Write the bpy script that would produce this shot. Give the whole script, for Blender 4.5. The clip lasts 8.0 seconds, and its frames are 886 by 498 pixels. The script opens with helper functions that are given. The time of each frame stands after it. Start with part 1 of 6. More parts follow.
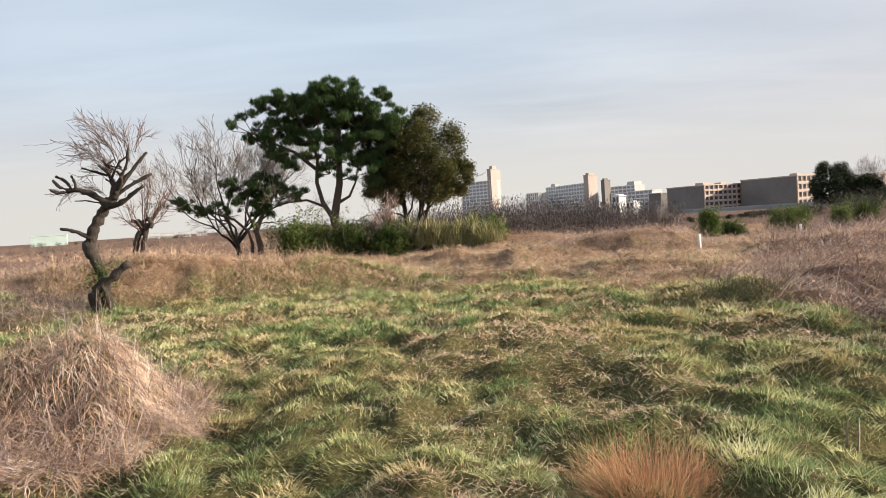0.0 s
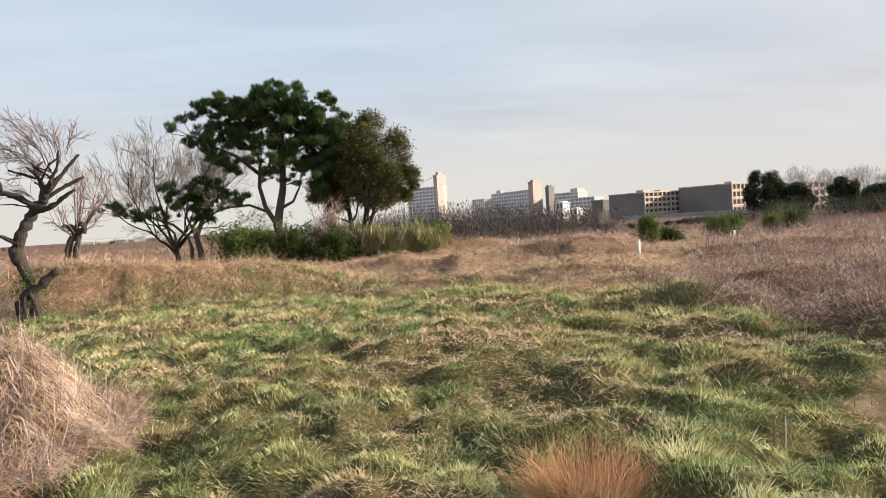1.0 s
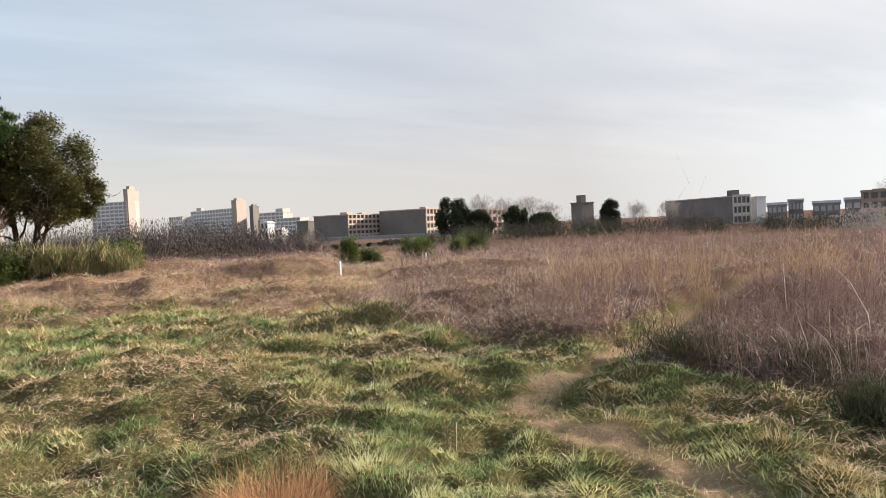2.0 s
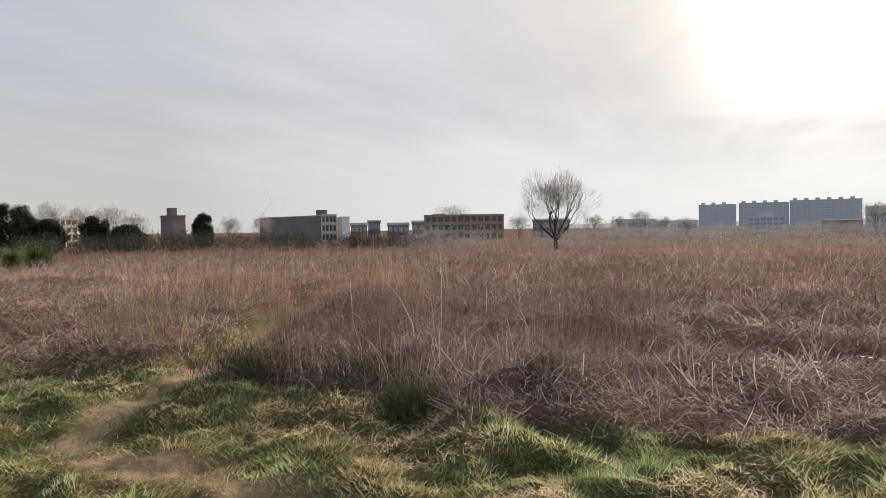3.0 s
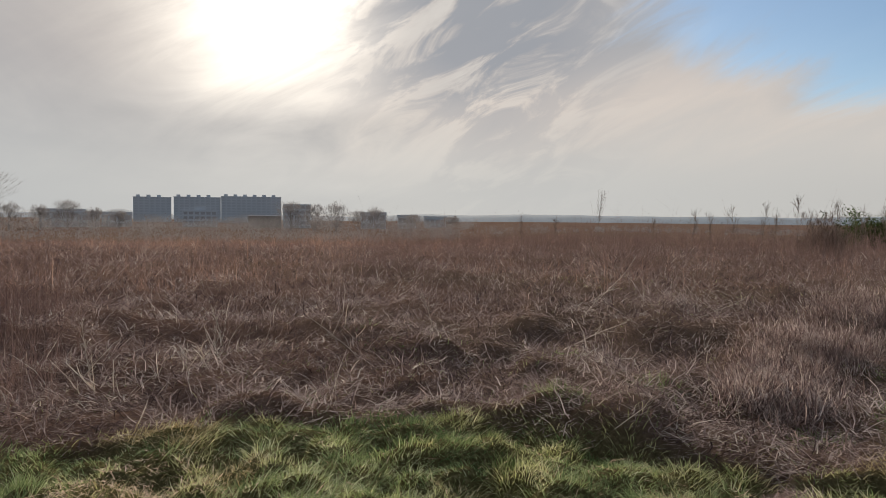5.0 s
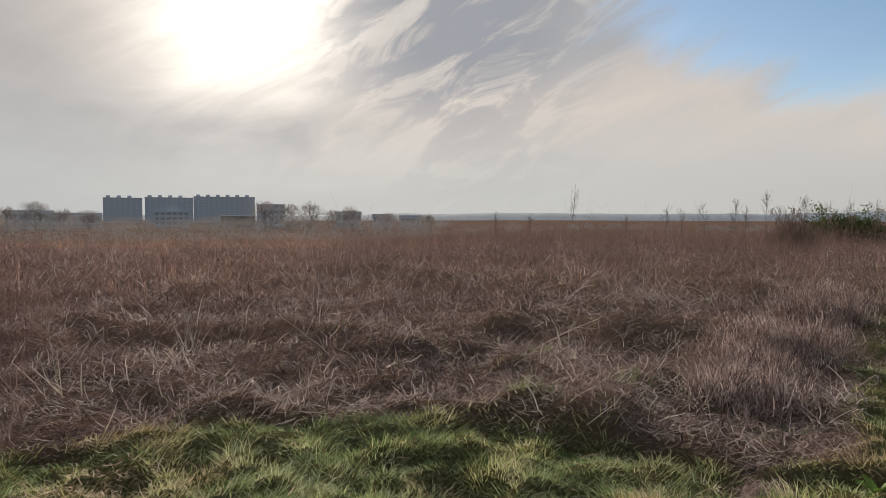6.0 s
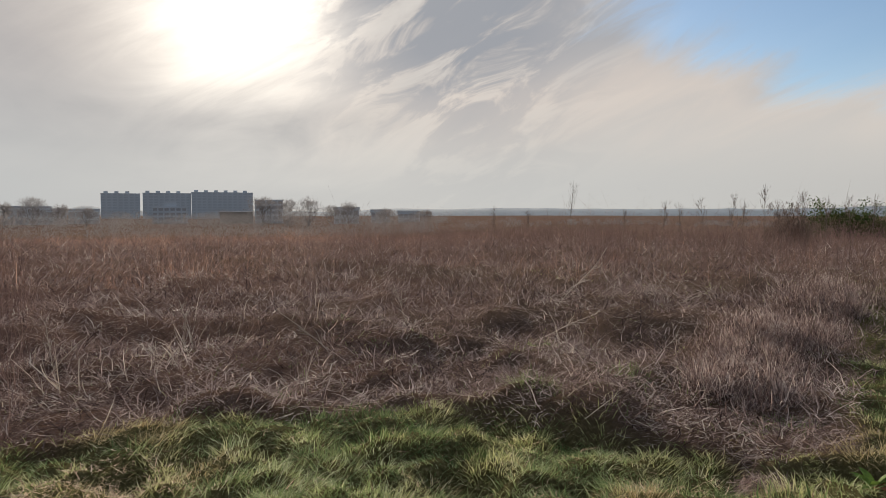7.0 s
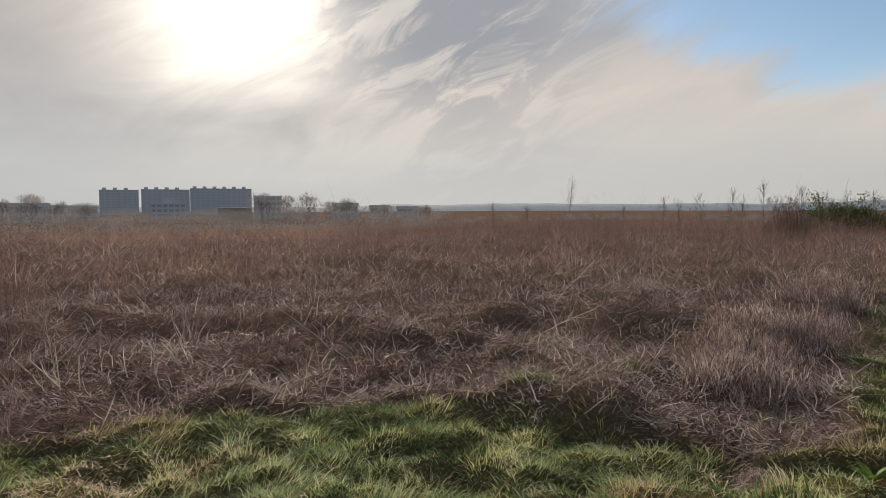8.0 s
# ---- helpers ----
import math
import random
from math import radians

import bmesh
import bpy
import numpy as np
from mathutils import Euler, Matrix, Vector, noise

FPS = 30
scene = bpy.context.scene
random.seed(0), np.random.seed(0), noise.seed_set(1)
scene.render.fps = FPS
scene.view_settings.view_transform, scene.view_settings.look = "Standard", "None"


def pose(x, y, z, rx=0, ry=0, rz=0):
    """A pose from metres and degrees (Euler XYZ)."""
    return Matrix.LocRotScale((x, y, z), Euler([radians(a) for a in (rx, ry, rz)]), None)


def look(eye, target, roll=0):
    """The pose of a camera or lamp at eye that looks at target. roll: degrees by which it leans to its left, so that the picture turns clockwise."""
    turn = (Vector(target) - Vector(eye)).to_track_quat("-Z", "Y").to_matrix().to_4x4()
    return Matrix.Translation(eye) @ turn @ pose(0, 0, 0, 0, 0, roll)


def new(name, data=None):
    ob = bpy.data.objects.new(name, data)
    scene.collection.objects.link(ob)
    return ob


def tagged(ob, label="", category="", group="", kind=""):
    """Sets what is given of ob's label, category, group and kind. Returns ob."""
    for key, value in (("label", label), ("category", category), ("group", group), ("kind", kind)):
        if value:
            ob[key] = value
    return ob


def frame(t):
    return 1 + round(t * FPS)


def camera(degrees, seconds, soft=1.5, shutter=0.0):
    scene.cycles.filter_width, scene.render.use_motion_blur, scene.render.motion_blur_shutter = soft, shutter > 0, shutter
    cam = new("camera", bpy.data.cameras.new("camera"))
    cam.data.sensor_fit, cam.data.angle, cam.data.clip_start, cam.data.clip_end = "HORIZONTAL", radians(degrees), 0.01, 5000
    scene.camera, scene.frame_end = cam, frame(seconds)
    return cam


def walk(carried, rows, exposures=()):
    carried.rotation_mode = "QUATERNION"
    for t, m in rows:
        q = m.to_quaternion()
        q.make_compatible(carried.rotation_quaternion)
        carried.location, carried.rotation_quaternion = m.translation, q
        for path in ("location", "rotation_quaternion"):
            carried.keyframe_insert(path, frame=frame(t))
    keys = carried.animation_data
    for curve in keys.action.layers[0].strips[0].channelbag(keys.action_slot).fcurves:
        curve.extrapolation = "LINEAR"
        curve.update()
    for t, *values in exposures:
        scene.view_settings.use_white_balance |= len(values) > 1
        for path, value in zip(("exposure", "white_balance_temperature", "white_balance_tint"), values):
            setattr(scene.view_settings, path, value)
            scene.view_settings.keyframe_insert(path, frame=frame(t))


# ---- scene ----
cam = camera(65.04, 8.0, soft=0.8)
# seconds, x, y, z, yaw, pitch, lean to the right
ROWS = [
    (0.0, 0.000, 0.000, 1.500, 0.00, -2.61, 3.70),
    (0.5, 0.015, 0.012, 1.492, -0.26, -2.58, 3.75),
    (1.0, 0.041, 0.016, 1.491, -4.45, -2.41, 3.55),
    (1.2, 0.052, 0.000, 1.494, -8.08, -2.36, 3.45),
    (2.3, 0.118, -0.165, 1.535, -37.80, -1.85, 1.71),
    (2.5, 0.153, -0.190, 1.538, -44.37, -1.74, 1.14),
    (3.0, 0.255, -0.259, 1.550, -61.06, -1.68, 0.85),
    (3.5, 0.318, -0.341, 1.557, -76.40, -1.78, -0.23),
    (4.0, 0.324, -0.420, 1.566, -88.93, -1.91, -0.59),
    (4.5, 0.329, -0.490, 1.570, -99.32, -2.10, -0.86),
    (5.0, 0.322, -0.536, 1.568, -105.30, -2.36, -0.66),
    (6.5, 0.319, -0.563, 1.563, -107.44, -2.50, -0.19),
    (7.0, 0.324, -0.566, 1.559, -107.45, -2.83, -0.14),
    (7.5, 0.321, -0.565, 1.560, -107.43, -3.20, -0.05),
    (8.0, 0.318, -0.563, 1.563, -107.53, -3.20, 0.05),
]
walk(cam, [(t, pose(x, y, z, 0, 0, yaw) @ pose(0, 0, 0, 90 + pitch) @ pose(0, 0, 0, 0, 0, -lean))
           for t, x, y, z, yaw, pitch, lean in ROWS],
     exposures=[(0.0, 0.98), (1.2, 0.98), (2.5, 0.86), (3.5, 0.39), (4.5, 0.0), (8.0, 0.02)])

# ---- light: low afternoon sun behind thin high cloud ----
SUN_AZ, SUN_EL = radians(91.8), radians(17.2)
SUN_DIR = Vector((math.sin(SUN_AZ) * math.cos(SUN_EL), math.cos(SUN_AZ) * math.cos(SUN_EL), math.sin(SUN_EL)))
sun = new("sun", bpy.data.lights.new("sun", "SUN"))
sun.data.energy, sun.data.angle, sun.data.color = 5.0, radians(1.0), (1.0, 0.86, 0.69)
sun.matrix_world = look(SUN_DIR * 100, (0, 0, 0))


class Nodes:
    """Short hands for building a node tree."""

    def __init__(self, tree):
        self.tree = tree
        tree.nodes.clear()

    def add(self, kind, inputs=None):
        n = self.tree.nodes.new(kind)
        for k, v in (inputs or {}).items():
            if isinstance(v, bpy.types.NodeSocket):
                self.tree.links.new(v, n.inputs[k])
            else:
                n.inputs[k].default_value = v
        return n

    def math(self, op, a, b=0.0, clamp=False):
        n = self.add("ShaderNodeMath", {0: a, 1: b})
        n.operation, n.use_clamp = op, clamp
        return n.outputs[0]

    def dot(self, a, b):
        n = self.add("ShaderNodeVectorMath", {0: a, 1: b})
        n.operation = "DOT_PRODUCT"
        return n.outputs["Value"]

    def mix(self, fac, a, b, blend="MIX"):
        n = self.add("ShaderNodeMix")
        n.data_type, n.blend_type = "RGBA", blend
        for k, v in ((0, fac), (6, a), (7, b)):
            if isinstance(v, bpy.types.NodeSocket):
                self.tree.links.new(v, n.inputs[k])
            else:
                n.inputs[k].default_value = v
        return n.outputs[2]

    def ramp(self, fac, stops, interp="LINEAR"):
        n = self.add("ShaderNodeValToRGB", {0: fac})
        n.color_ramp.interpolation = interp
        els = n.color_ramp.elements
        while len(els) < len(stops):
            els.new(0.5)
        for e, (p, c) in zip(els, stops):
            e.position = p
            e.color = (*c, 1) if len(c) == 3 else c
        return n.outputs[0]

    def noise(self, vec, scale, detail=4, rough=0.55, distort=0.0):
        return self.add("ShaderNodeTexNoise", {"Vector": vec, "Scale": scale, "Detail": detail, "Roughness": rough,
                                               "Distortion": distort}).outputs[0]


def make_world():
    w = bpy.data.worlds.new("sky")
    scene.world = w
    w.use_nodes = True
    n = Nodes(w.node_tree)
    air = n.add("ShaderNodeTexSky")
    air.sky_type, air.sun_disc, air.sun_elevation, air.sun_rotation = "NISHITA", False, SUN_EL, SUN_AZ
    air.altitude, air.air_density, air.dust_density, air.ozone_density = 20.0, 1.0, 0.5, 3.0
    sky = n.mix(1.0, air.outputs[0], (0.200, 0.200, 0.198, 1), "MULTIPLY")
    way = n.add("ShaderNodeTexCoord").outputs["Generated"]
    xyz = n.add("ShaderNodeSeparateXYZ", {0: way})
    z = n.math("MAXIMUM", xyz.outputs[2], 0.0)
    up = n.math("ADD", z, 0.10)
    flat = n.add("ShaderNodeCombineXYZ", {0: n.math("DIVIDE", xyz.outputs[0], up), 1: n.math("DIVIDE", xyz.outputs[1], up), 2: 0.0}).outputs[0]

    def bearing(az, el=0.0):
        a, e = radians(az), radians(el)
        return Vector((math.sin(a) * math.cos(e), math.cos(a) * math.cos(e), math.sin(e)))

    def step(v, a, b):
        return n.ramp(v, [(a, (0, 0, 0)), (b, (1, 1, 1))], "EASE")

    # broad veils, streaks drawn out level by the wind, and feathers that climb towards the south
    turned = n.add("ShaderNodeMapping", {0: flat, 2: (0, 0, radians(8)), 3: (0.36, 1.0, 1.0)}).outputs[0]
    streak = n.noise(turned, 1.7, 7, 0.55, 0.35)
    veil = n.noise(flat, 0.33, 4, 0.5, 0.3)
    along = bearing(197.5) * math.cos(radians(27)) + Vector((0, 0, math.sin(radians(27))))
    across = bearing(17.5) * math.sin(radians(27)) + Vector((0, 0, math.cos(radians(27))))
    comb = n.add("ShaderNodeCombineXYZ", {0: n.math("MULTIPLY", n.dot(way, along), 3.4), 1: n.math("MULTIPLY", n.dot(way, across), 11.0), 2: n.math("MULTIPLY", n.dot(way, bearing(107.5)), 2.0)}).outputs[0]
    feather = n.noise(comb, 1.25, 8, 0.60, 0.75)
    tufty = n.noise(comb, 1.9, 7, 0.60, 0.9)
    soft = n.noise(comb, 0.55, 3, 0.5, 0.4)

    to_sun = n.dot(way, SUN_DIR)
    turn = n.math("MULTIPLY", n.math("ADD", to_sun, 1.0), 0.5)
    near_sun = n.math("MAXIMUM", to_sun, 0.0)
    high = n.ramp(turn, [(0.0, (0.50, 0.58, 0.68)), (0.50, (0.50, 0.585, 0.68)), (0.80, (0.565, 0.59, 0.64)), (0.93, (0.72, 0.73, 0.755)), (0.99, (0.70, 0.655, 0.64))])
    low = n.ramp(turn, [(0.0, (0.62, 0.60, 0.57)), (0.50, (0.66, 0.635, 0.595)), (0.80, (0.63, 0.61, 0.595)), (0.94, (0.84, 0.86, 0.86)), (1.0, (0.88, 0.87, 0.84))])
    col = n.mix(step(z, 0.02, 0.24), low, high)
    shade = n.math("ADD", n.math("MULTIPLY", streak, 0.55), n.math("MULTIPLY", veil, 0.45))
    shade = n.ramp(shade, [(0.34, (1.13, 1.115, 1.09)), (0.50, (0.99, 0.99, 1.0)), (0.66, (0.86, 0.875, 0.90))])
    col = n.mix(n.math("MULTIPLY", step(z, 0.03, 0.16), 0.95), col, n.mix(1.0, col, shade, "MULTIPLY"))

    # south of the sun: a peach sheet of cloud low down, torn feathers above it, then open blue
    south = n.math("MULTIPLY", step(n.dot(way, bearing(182)), -0.02, 0.22), step(turn, 0.55, 0.75))
    sheet = n.math("MULTIPLY", step(z, 0.03, 0.11), n.math("SUBTRACT", 1.0, step(n.math("ADD", z, n.math("MULTIPLY", n.math("SUBTRACT", soft, 0.5), 0.22)), 0.15, 0.24)))
    peach = n.mix(step(feather, 0.3, 0.7), (1.20, 1.05, 0.93, 1), (1.04, 0.96, 0.89, 1))
    col = n.mix(n.math("MULTIPLY", n.math("MULTIPLY", sheet, south), 0.85), col, peach)
    col = n.mix(n.math("MULTIPLY", n.math("MULTIPLY", south, n.math("SUBTRACT", 1.0, step(z, 0.06, 0.18))), 0.7), col, (0.99, 0.97, 0.92, 1))
    blue = n.math("MULTIPLY", n.math("MAXIMUM", n.dot(way, bearing(141, 17)), 0.0), 1.0)
    gap = n.math("ADD", n.math("POWER", blue, 14.0), n.math("MULTIPLY", n.math("SUBTRACT", 0.5, feather), 1.15))
    gap = n.math("MULTIPLY", n.math("SUBTRACT", gap, n.math("MULTIPLY", sheet, 0.35)), step(z, 0.05, 0.15))
    col = n.mix(n.math("MULTIPLY", step(gap, 0.34, 0.74), 0.86), col, sky)
    patch = n.math("POWER", n.math("MAXIMUM", n.dot(way, bearing(108.5, 16.5)), 0.0), 75.0)
    rent = n.math("MULTIPLY", n.math("MULTIPLY", patch, 1.25), step(tufty, 0.42, 0.56), True)
    glow = n.math("ADD", n.math("MULTIPLY", n.math("POWER", near_sun, 130.0), 2.4), n.math("MULTIPLY", n.math("POWER", near_sun, 30.0), 0.30))
    thin = n.ramp(n.math("ADD", n.math("MULTIPLY", feather, 0.5), n.math("MULTIPLY", veil, 0.5)), [(0.36, (1.5, 1.5, 1.5)), (0.52, (0.9, 0.9, 0.9)), (0.66, (0.35, 0.35, 0.35))])
    glow = n.math("MULTIPLY", glow, thin)
    col = n.mix(1.0, col, n.mix(1.0, (1.0, 0.90, 0.75, 1), glow, "MULTIPLY"), "ADD")
    plume = n.math("MULTIPLY", patch, n.math("SUBTRACT", 1.0, step(tufty, 0.36, 0.50)), True)
    col = n.mix(n.math("MULTIPLY", rent, 0.82), col, (0.53, 0.565, 0.63, 1))
    col = n.mix(n.math("MULTIPLY", plume, 0.75), col, (1.20, 1.14, 1.06, 1))
    bg = n.add("ShaderNodeBackground", {0: col, 1: 0.60})
    n.add("ShaderNodeOutputWorld", {0: bg.outputs[0]})


make_world()


# ---- materials ----
def blade_material(name, stops, rough=0.8, through_light=0.35, clump=0.42, size=1.6, broad=0.35, gloss=0.06):
    """Thin plant matter: one colour scale, walked by the blade, its tuft and the wider patch; some light passes through."""
    m = bpy.data.materials.new(name)
    m.use_nodes = True
    n = Nodes(m.node_tree)
    geo = n.add("ShaderNodeNewGeometry")
    pos = geo.outputs["Position"]
    near = n.ramp(n.noise(pos, size, 3, 0.6), [(0.32, (0, 0, 0)), (0.68, (1, 1, 1))])
    wide = n.ramp(n.noise(pos, broad, 2), [(0.36, (0, 0, 0)), (0.64, (1, 1, 1))])
    f = n.math("ADD", n.math("MULTIPLY", near, clump * 0.6), n.math("MULTIPLY", wide, clump * 0.4))
    f = n.math("ADD", f, n.math("MULTIPLY", geo.outputs["Random Per Island"], 1.0 - clump))
    col = n.ramp(f, stops)
    fine = n.noise(pos, 38.0, 2)
    col = n.mix(1.0, col, n.ramp(fine, [(0.25, (0.7, 0.7, 0.7)), (0.75, (1.25, 1.25, 1.25))]), "MULTIPLY")
    p = n.add("ShaderNodeBsdfPrincipled", {"Base Color": col, "Roughness": rough, "Specular IOR Level": gloss})
    t = n.add("ShaderNodeBsdfTranslucent", {0: col})
    s = n.add("ShaderNodeMixShader", {0: through_light, 1: p.outputs[0], 2: t.outputs[0]})
    n.add("ShaderNodeOutputMaterial", {0: s.outputs[0]})
    return m


def solid(name, a, b, scale=4.0, rough=0.8, bump=0.0, bump_scale=30.0, stretch=(1, 1, 1), metal=0.0, vary=0.0, spec=0.4, coords="Object"):
    """Colour wandering between a and b at two sizes, with relief."""
    m = bpy.data.materials.new(name)
    m.use_nodes = True
    n = Nodes(m.node_tree)
    co = n.add("ShaderNodeTexCoord").outputs[coords]
    co = n.add("ShaderNodeMapping", {0: co, 3: stretch}).outputs[0]
    f = n.math("ADD", n.math("MULTIPLY", n.noise(co, scale, 5), 0.65), n.math("MULTIPLY", n.noise(co, scale * 9, 3), 0.35))
    col = n.ramp(f, [(0.33, a), (0.67, b)])
    if vary:
        r = n.add("ShaderNodeObjectInfo").outputs["Random"]
        col = n.mix(1.0, col, n.ramp(r, [(0, (1 - vary,) * 3), (1, (1 + vary,) * 3)]), "MULTIPLY")
    p = n.add("ShaderNodeBsdfPrincipled", {"Base Color": col, "Roughness": rough, "Metallic": metal, "Specular IOR Level": spec})
    if bump:
        b_ = n.add("ShaderNodeBump", {"Height": n.noise(co, bump_scale, 5, 0.65), "Strength": bump, "Distance": 0.05})
        m.node_tree.links.new(b_.outputs[0], p.inputs["Normal"])
    n.add("ShaderNodeOutputMaterial", {0: p.outputs[0]})
    return m


def ground_material():
    m = bpy.data.materials.new("field_soil")
    m.use_nodes = True
    n = Nodes(m.node_tree)
    pos = n.add("ShaderNodeNewGeometry").outputs["Position"]
    soil = n.ramp(n.noise(pos, 5.0, 6, 0.65), [(0.3, (0.085, 0.062, 0.035)), (0.7, (0.17, 0.13, 0.075))])
    thatch = n.ramp(n.noise(pos, 34.0, 4, 0.7), [(0.3, (0.065, 0.063, 0.027)), (0.54, (0.16, 0.145, 0.066)), (0.75, (0.38, 0.325, 0.19))])
    strawy = n.ramp(n.noise(pos, 30.0, 4, 0.7), [(0.3, (0.17, 0.105, 0.07)), (0.55, (0.36, 0.245, 0.165)), (0.75, (0.56, 0.41, 0.28))])
    weedy = n.ramp(n.noise(pos, 9.0, 5, 0.7), [(0.3, (0.09, 0.058, 0.053)), (0.7, (0.24, 0.165, 0.142))])
    bare = n.ramp(n.noise(pos, 22.0, 6, 0.7), [(0.3, (0.33, 0.23, 0.145)), (0.7, (0.52, 0.385, 0.26))])
    zone = n.add("ShaderNodeAttribute")
    zone.attribute_name = "cover"
    sep = n.add("ShaderNodeSeparateXYZ", {0: zone.outputs["Vector"]})
    tract = n.ramp(n.noise(pos, 0.035, 4, 0.6), [(0.36, (0.13, 0.08, 0.062)), (0.47, (0.21, 0.135, 0.10)), (0.55, (0.15, 0.115, 0.075)), (0.66, (0.26, 0.175, 0.13))])
    weedy = n.mix(0.5, weedy, tract)
    col = n.mix(0.85, soil, thatch)
    col = n.mix(sep.outputs[2], col, strawy)
    col = n.mix(sep.outputs[0], col, weedy)
    col = n.mix(sep.outputs[1], col, bare)
    p = n.add("ShaderNodeBsdfPrincipled", {"Base Color": col, "Roughness": 1.0, "Specular IOR Level": 0.0})
    b_ = n.add("ShaderNodeBump", {"Height": n.noise(pos, 26.0, 6, 0.7), "Strength": 1.0, "Distance": 0.08})
    m.node_tree.links.new(b_.outputs[0], p.inputs["Normal"])
    n.add("ShaderNodeOutputMaterial", {0: p.outputs[0]})
    return m


GROUND = ground_material()
GREEN = blade_material("green_grass", [(0.22, (0.10, 0.14, 0.050)), (0.38, (0.27, 0.31, 0.125)), (0.54, (0.52, 0.53, 0.245)), (0.68, (0.72, 0.69, 0.375)), (0.84, (0.88, 0.82, 0.55))], size=4.2, broad=0.7, clump=0.66, through_light=0.35, gloss=0.05, rough=0.75)
LUSH = blade_material("lush_grass", [(0.2, (0.055, 0.10, 0.037)), (0.45, (0.18, 0.25, 0.098)), (0.68, (0.42, 0.48, 0.215)), (0.85, (0.72, 0.74, 0.47))], size=4.2, clump=0.6, through_light=0.35, gloss=0.06, rough=0.7)
STRAW = blade_material("dry_straw", [(0.10, (0.27, 0.155, 0.105)), (0.35, (0.50, 0.33, 0.22)), (0.62, (0.69, 0.485, 0.32)), (0.9, (0.84, 0.68, 0.50))], size=1.6, through_light=0.08, gloss=0.12, rough=0.7)
VINE = blade_material("dry_vine", [(0.18, (0.060, 0.040, 0.040)), (0.42, (0.22, 0.156, 0.145)), (0.64, (0.48, 0.366, 0.33)), (0.88, (0.88, 0.76, 0.68))], size=3.2, broad=0.5, clump=0.5, through_light=0.28, gloss=0.0, rough=0.8)
WEED = blade_material("dead_weed_stem", [(0.1, (0.10, 0.066, 0.062)), (0.4, (0.22, 0.145, 0.132)), (0.7, (0.33, 0.23, 0.20)), (0.88, (0.42, 0.31, 0.27)), (1.0, (0.55, 0.45, 0.39))], size=0.9, broad=0.2, clump=0.5, through_light=0.2, gloss=0.0, rough=0.8)
REED = blade_material("russet_grass", [(0.1, (0.24, 0.140, 0.110)), (0.5, (0.45, 0.275, 0.212)), (0.9, (0.66, 0.48, 0.39))], size=0.5, broad=0.12, clump=0.55, through_light=0.45, gloss=0.0)
ORANGE = blade_material("rust_grass", [(0.0, (0.30, 0.15, 0.08)), (0.5, (0.56, 0.31, 0.17)), (1.0, (0.76, 0.50, 0.32))], clump=0.2, through_light=0.3)
SERE = blade_material("sere_grass", [(0.1, (0.26, 0.195, 0.095)), (0.45, (0.54, 0.43, 0.22)), (0.75, (0.75, 0.63, 0.38)), (0.95, (0.88, 0.79, 0.57))], size=3.0, clump=0.5, through_light=0.2, gloss=0.03)
TAN = blade_material("tan_grass", [(0.0, (0.30, 0.19, 0.12)), (0.5, (0.46, 0.32, 0.20)), (1.0, (0.66, 0.52, 0.36))], clump=0.3, through_light=0.2, gloss=0.0)
BRAMBLE = blade_material("bramble_leaf", [(0.0, (0.045, 0.050, 0.028)), (0.6, (0.10, 0.105, 0.055)), (1.0, (0.22, 0.19, 0.11))], through_light=0.1)
PALE = blade_material("bleached_stalk", [(0.0, (0.42, 0.34, 0.27)), (1.0, (0.80, 0.73, 0.64))], clump=0.2, through_light=0.25, gloss=0.1, rough=0.6)
SHRUB = blade_material("shrub_leaf", [(0.1, (0.055, 0.095, 0.026)), (0.5, (0.12, 0.17, 0.045)), (0.9, (0.27, 0.29, 0.10))], size=1.6, through_light=0.25)
DARKSHRUB = blade_material("dark_shrub_leaf", [(0.0, (0.035, 0.06, 0.018)), (0.6, (0.085, 0.12, 0.035)), (1.0, (0.16, 0.19, 0.07))])
CANE = blade_material("cane_leaf", [(0.1, (0.10, 0.13, 0.05)), (0.4, (0.22, 0.22, 0.10)), (0.65, (0.36, 0.32, 0.17)), (0.9, (0.54, 0.46, 0.29))], through_light=0.15)
NEEDLE = blade_material("pine_needle", [(0.0, (0.026, 0.050, 0.020)), (0.6, (0.060, 0.100, 0.036)), (1.0, (0.13, 0.17, 0.07))], clump=0.4, through_light=0.1)
LEAF = blade_material("evergreen_leaf", [(0.0, (0.055, 0.066, 0.026)), (0.5, (0.115, 0.122, 0.043)), (0.85, (0.19, 0.165, 0.065)), (1.0, (0.27, 0.175, 0.07))],
                      rough=0.4, through_light=0.2, gloss=0.5)
FARLEAF = blade_material("far_leaf", [(0.0, (0.028, 0.04, 0.022)), (1.0, (0.075, 0.085, 0.045))], through_light=0.15)
TWIG = blade_material("bare_twig", [(0.0, (0.16, 0.115, 0.09)), (1.0, (0.33, 0.25, 0.20))], through_light=0.0)
TREETWIG = solid("grey_brown_twig", (0.12, 0.096, 0.082), (0.23, 0.185, 0.155), 5.0, 0.85)
SHOOTBARK = solid("young_shoot_bark", (0.11, 0.068, 0.055), (0.21, 0.135, 0.11), 5.0, 0.85)
FARSCRUB = blade_material("far_dry_scrub", [(0.0, (0.17, 0.115, 0.09)), (0.6, (0.27, 0.19, 0.15)), (1.0, (0.40, 0.31, 0.23))], size=0.12, broad=0.03, through_light=0.05, gloss=0.0)
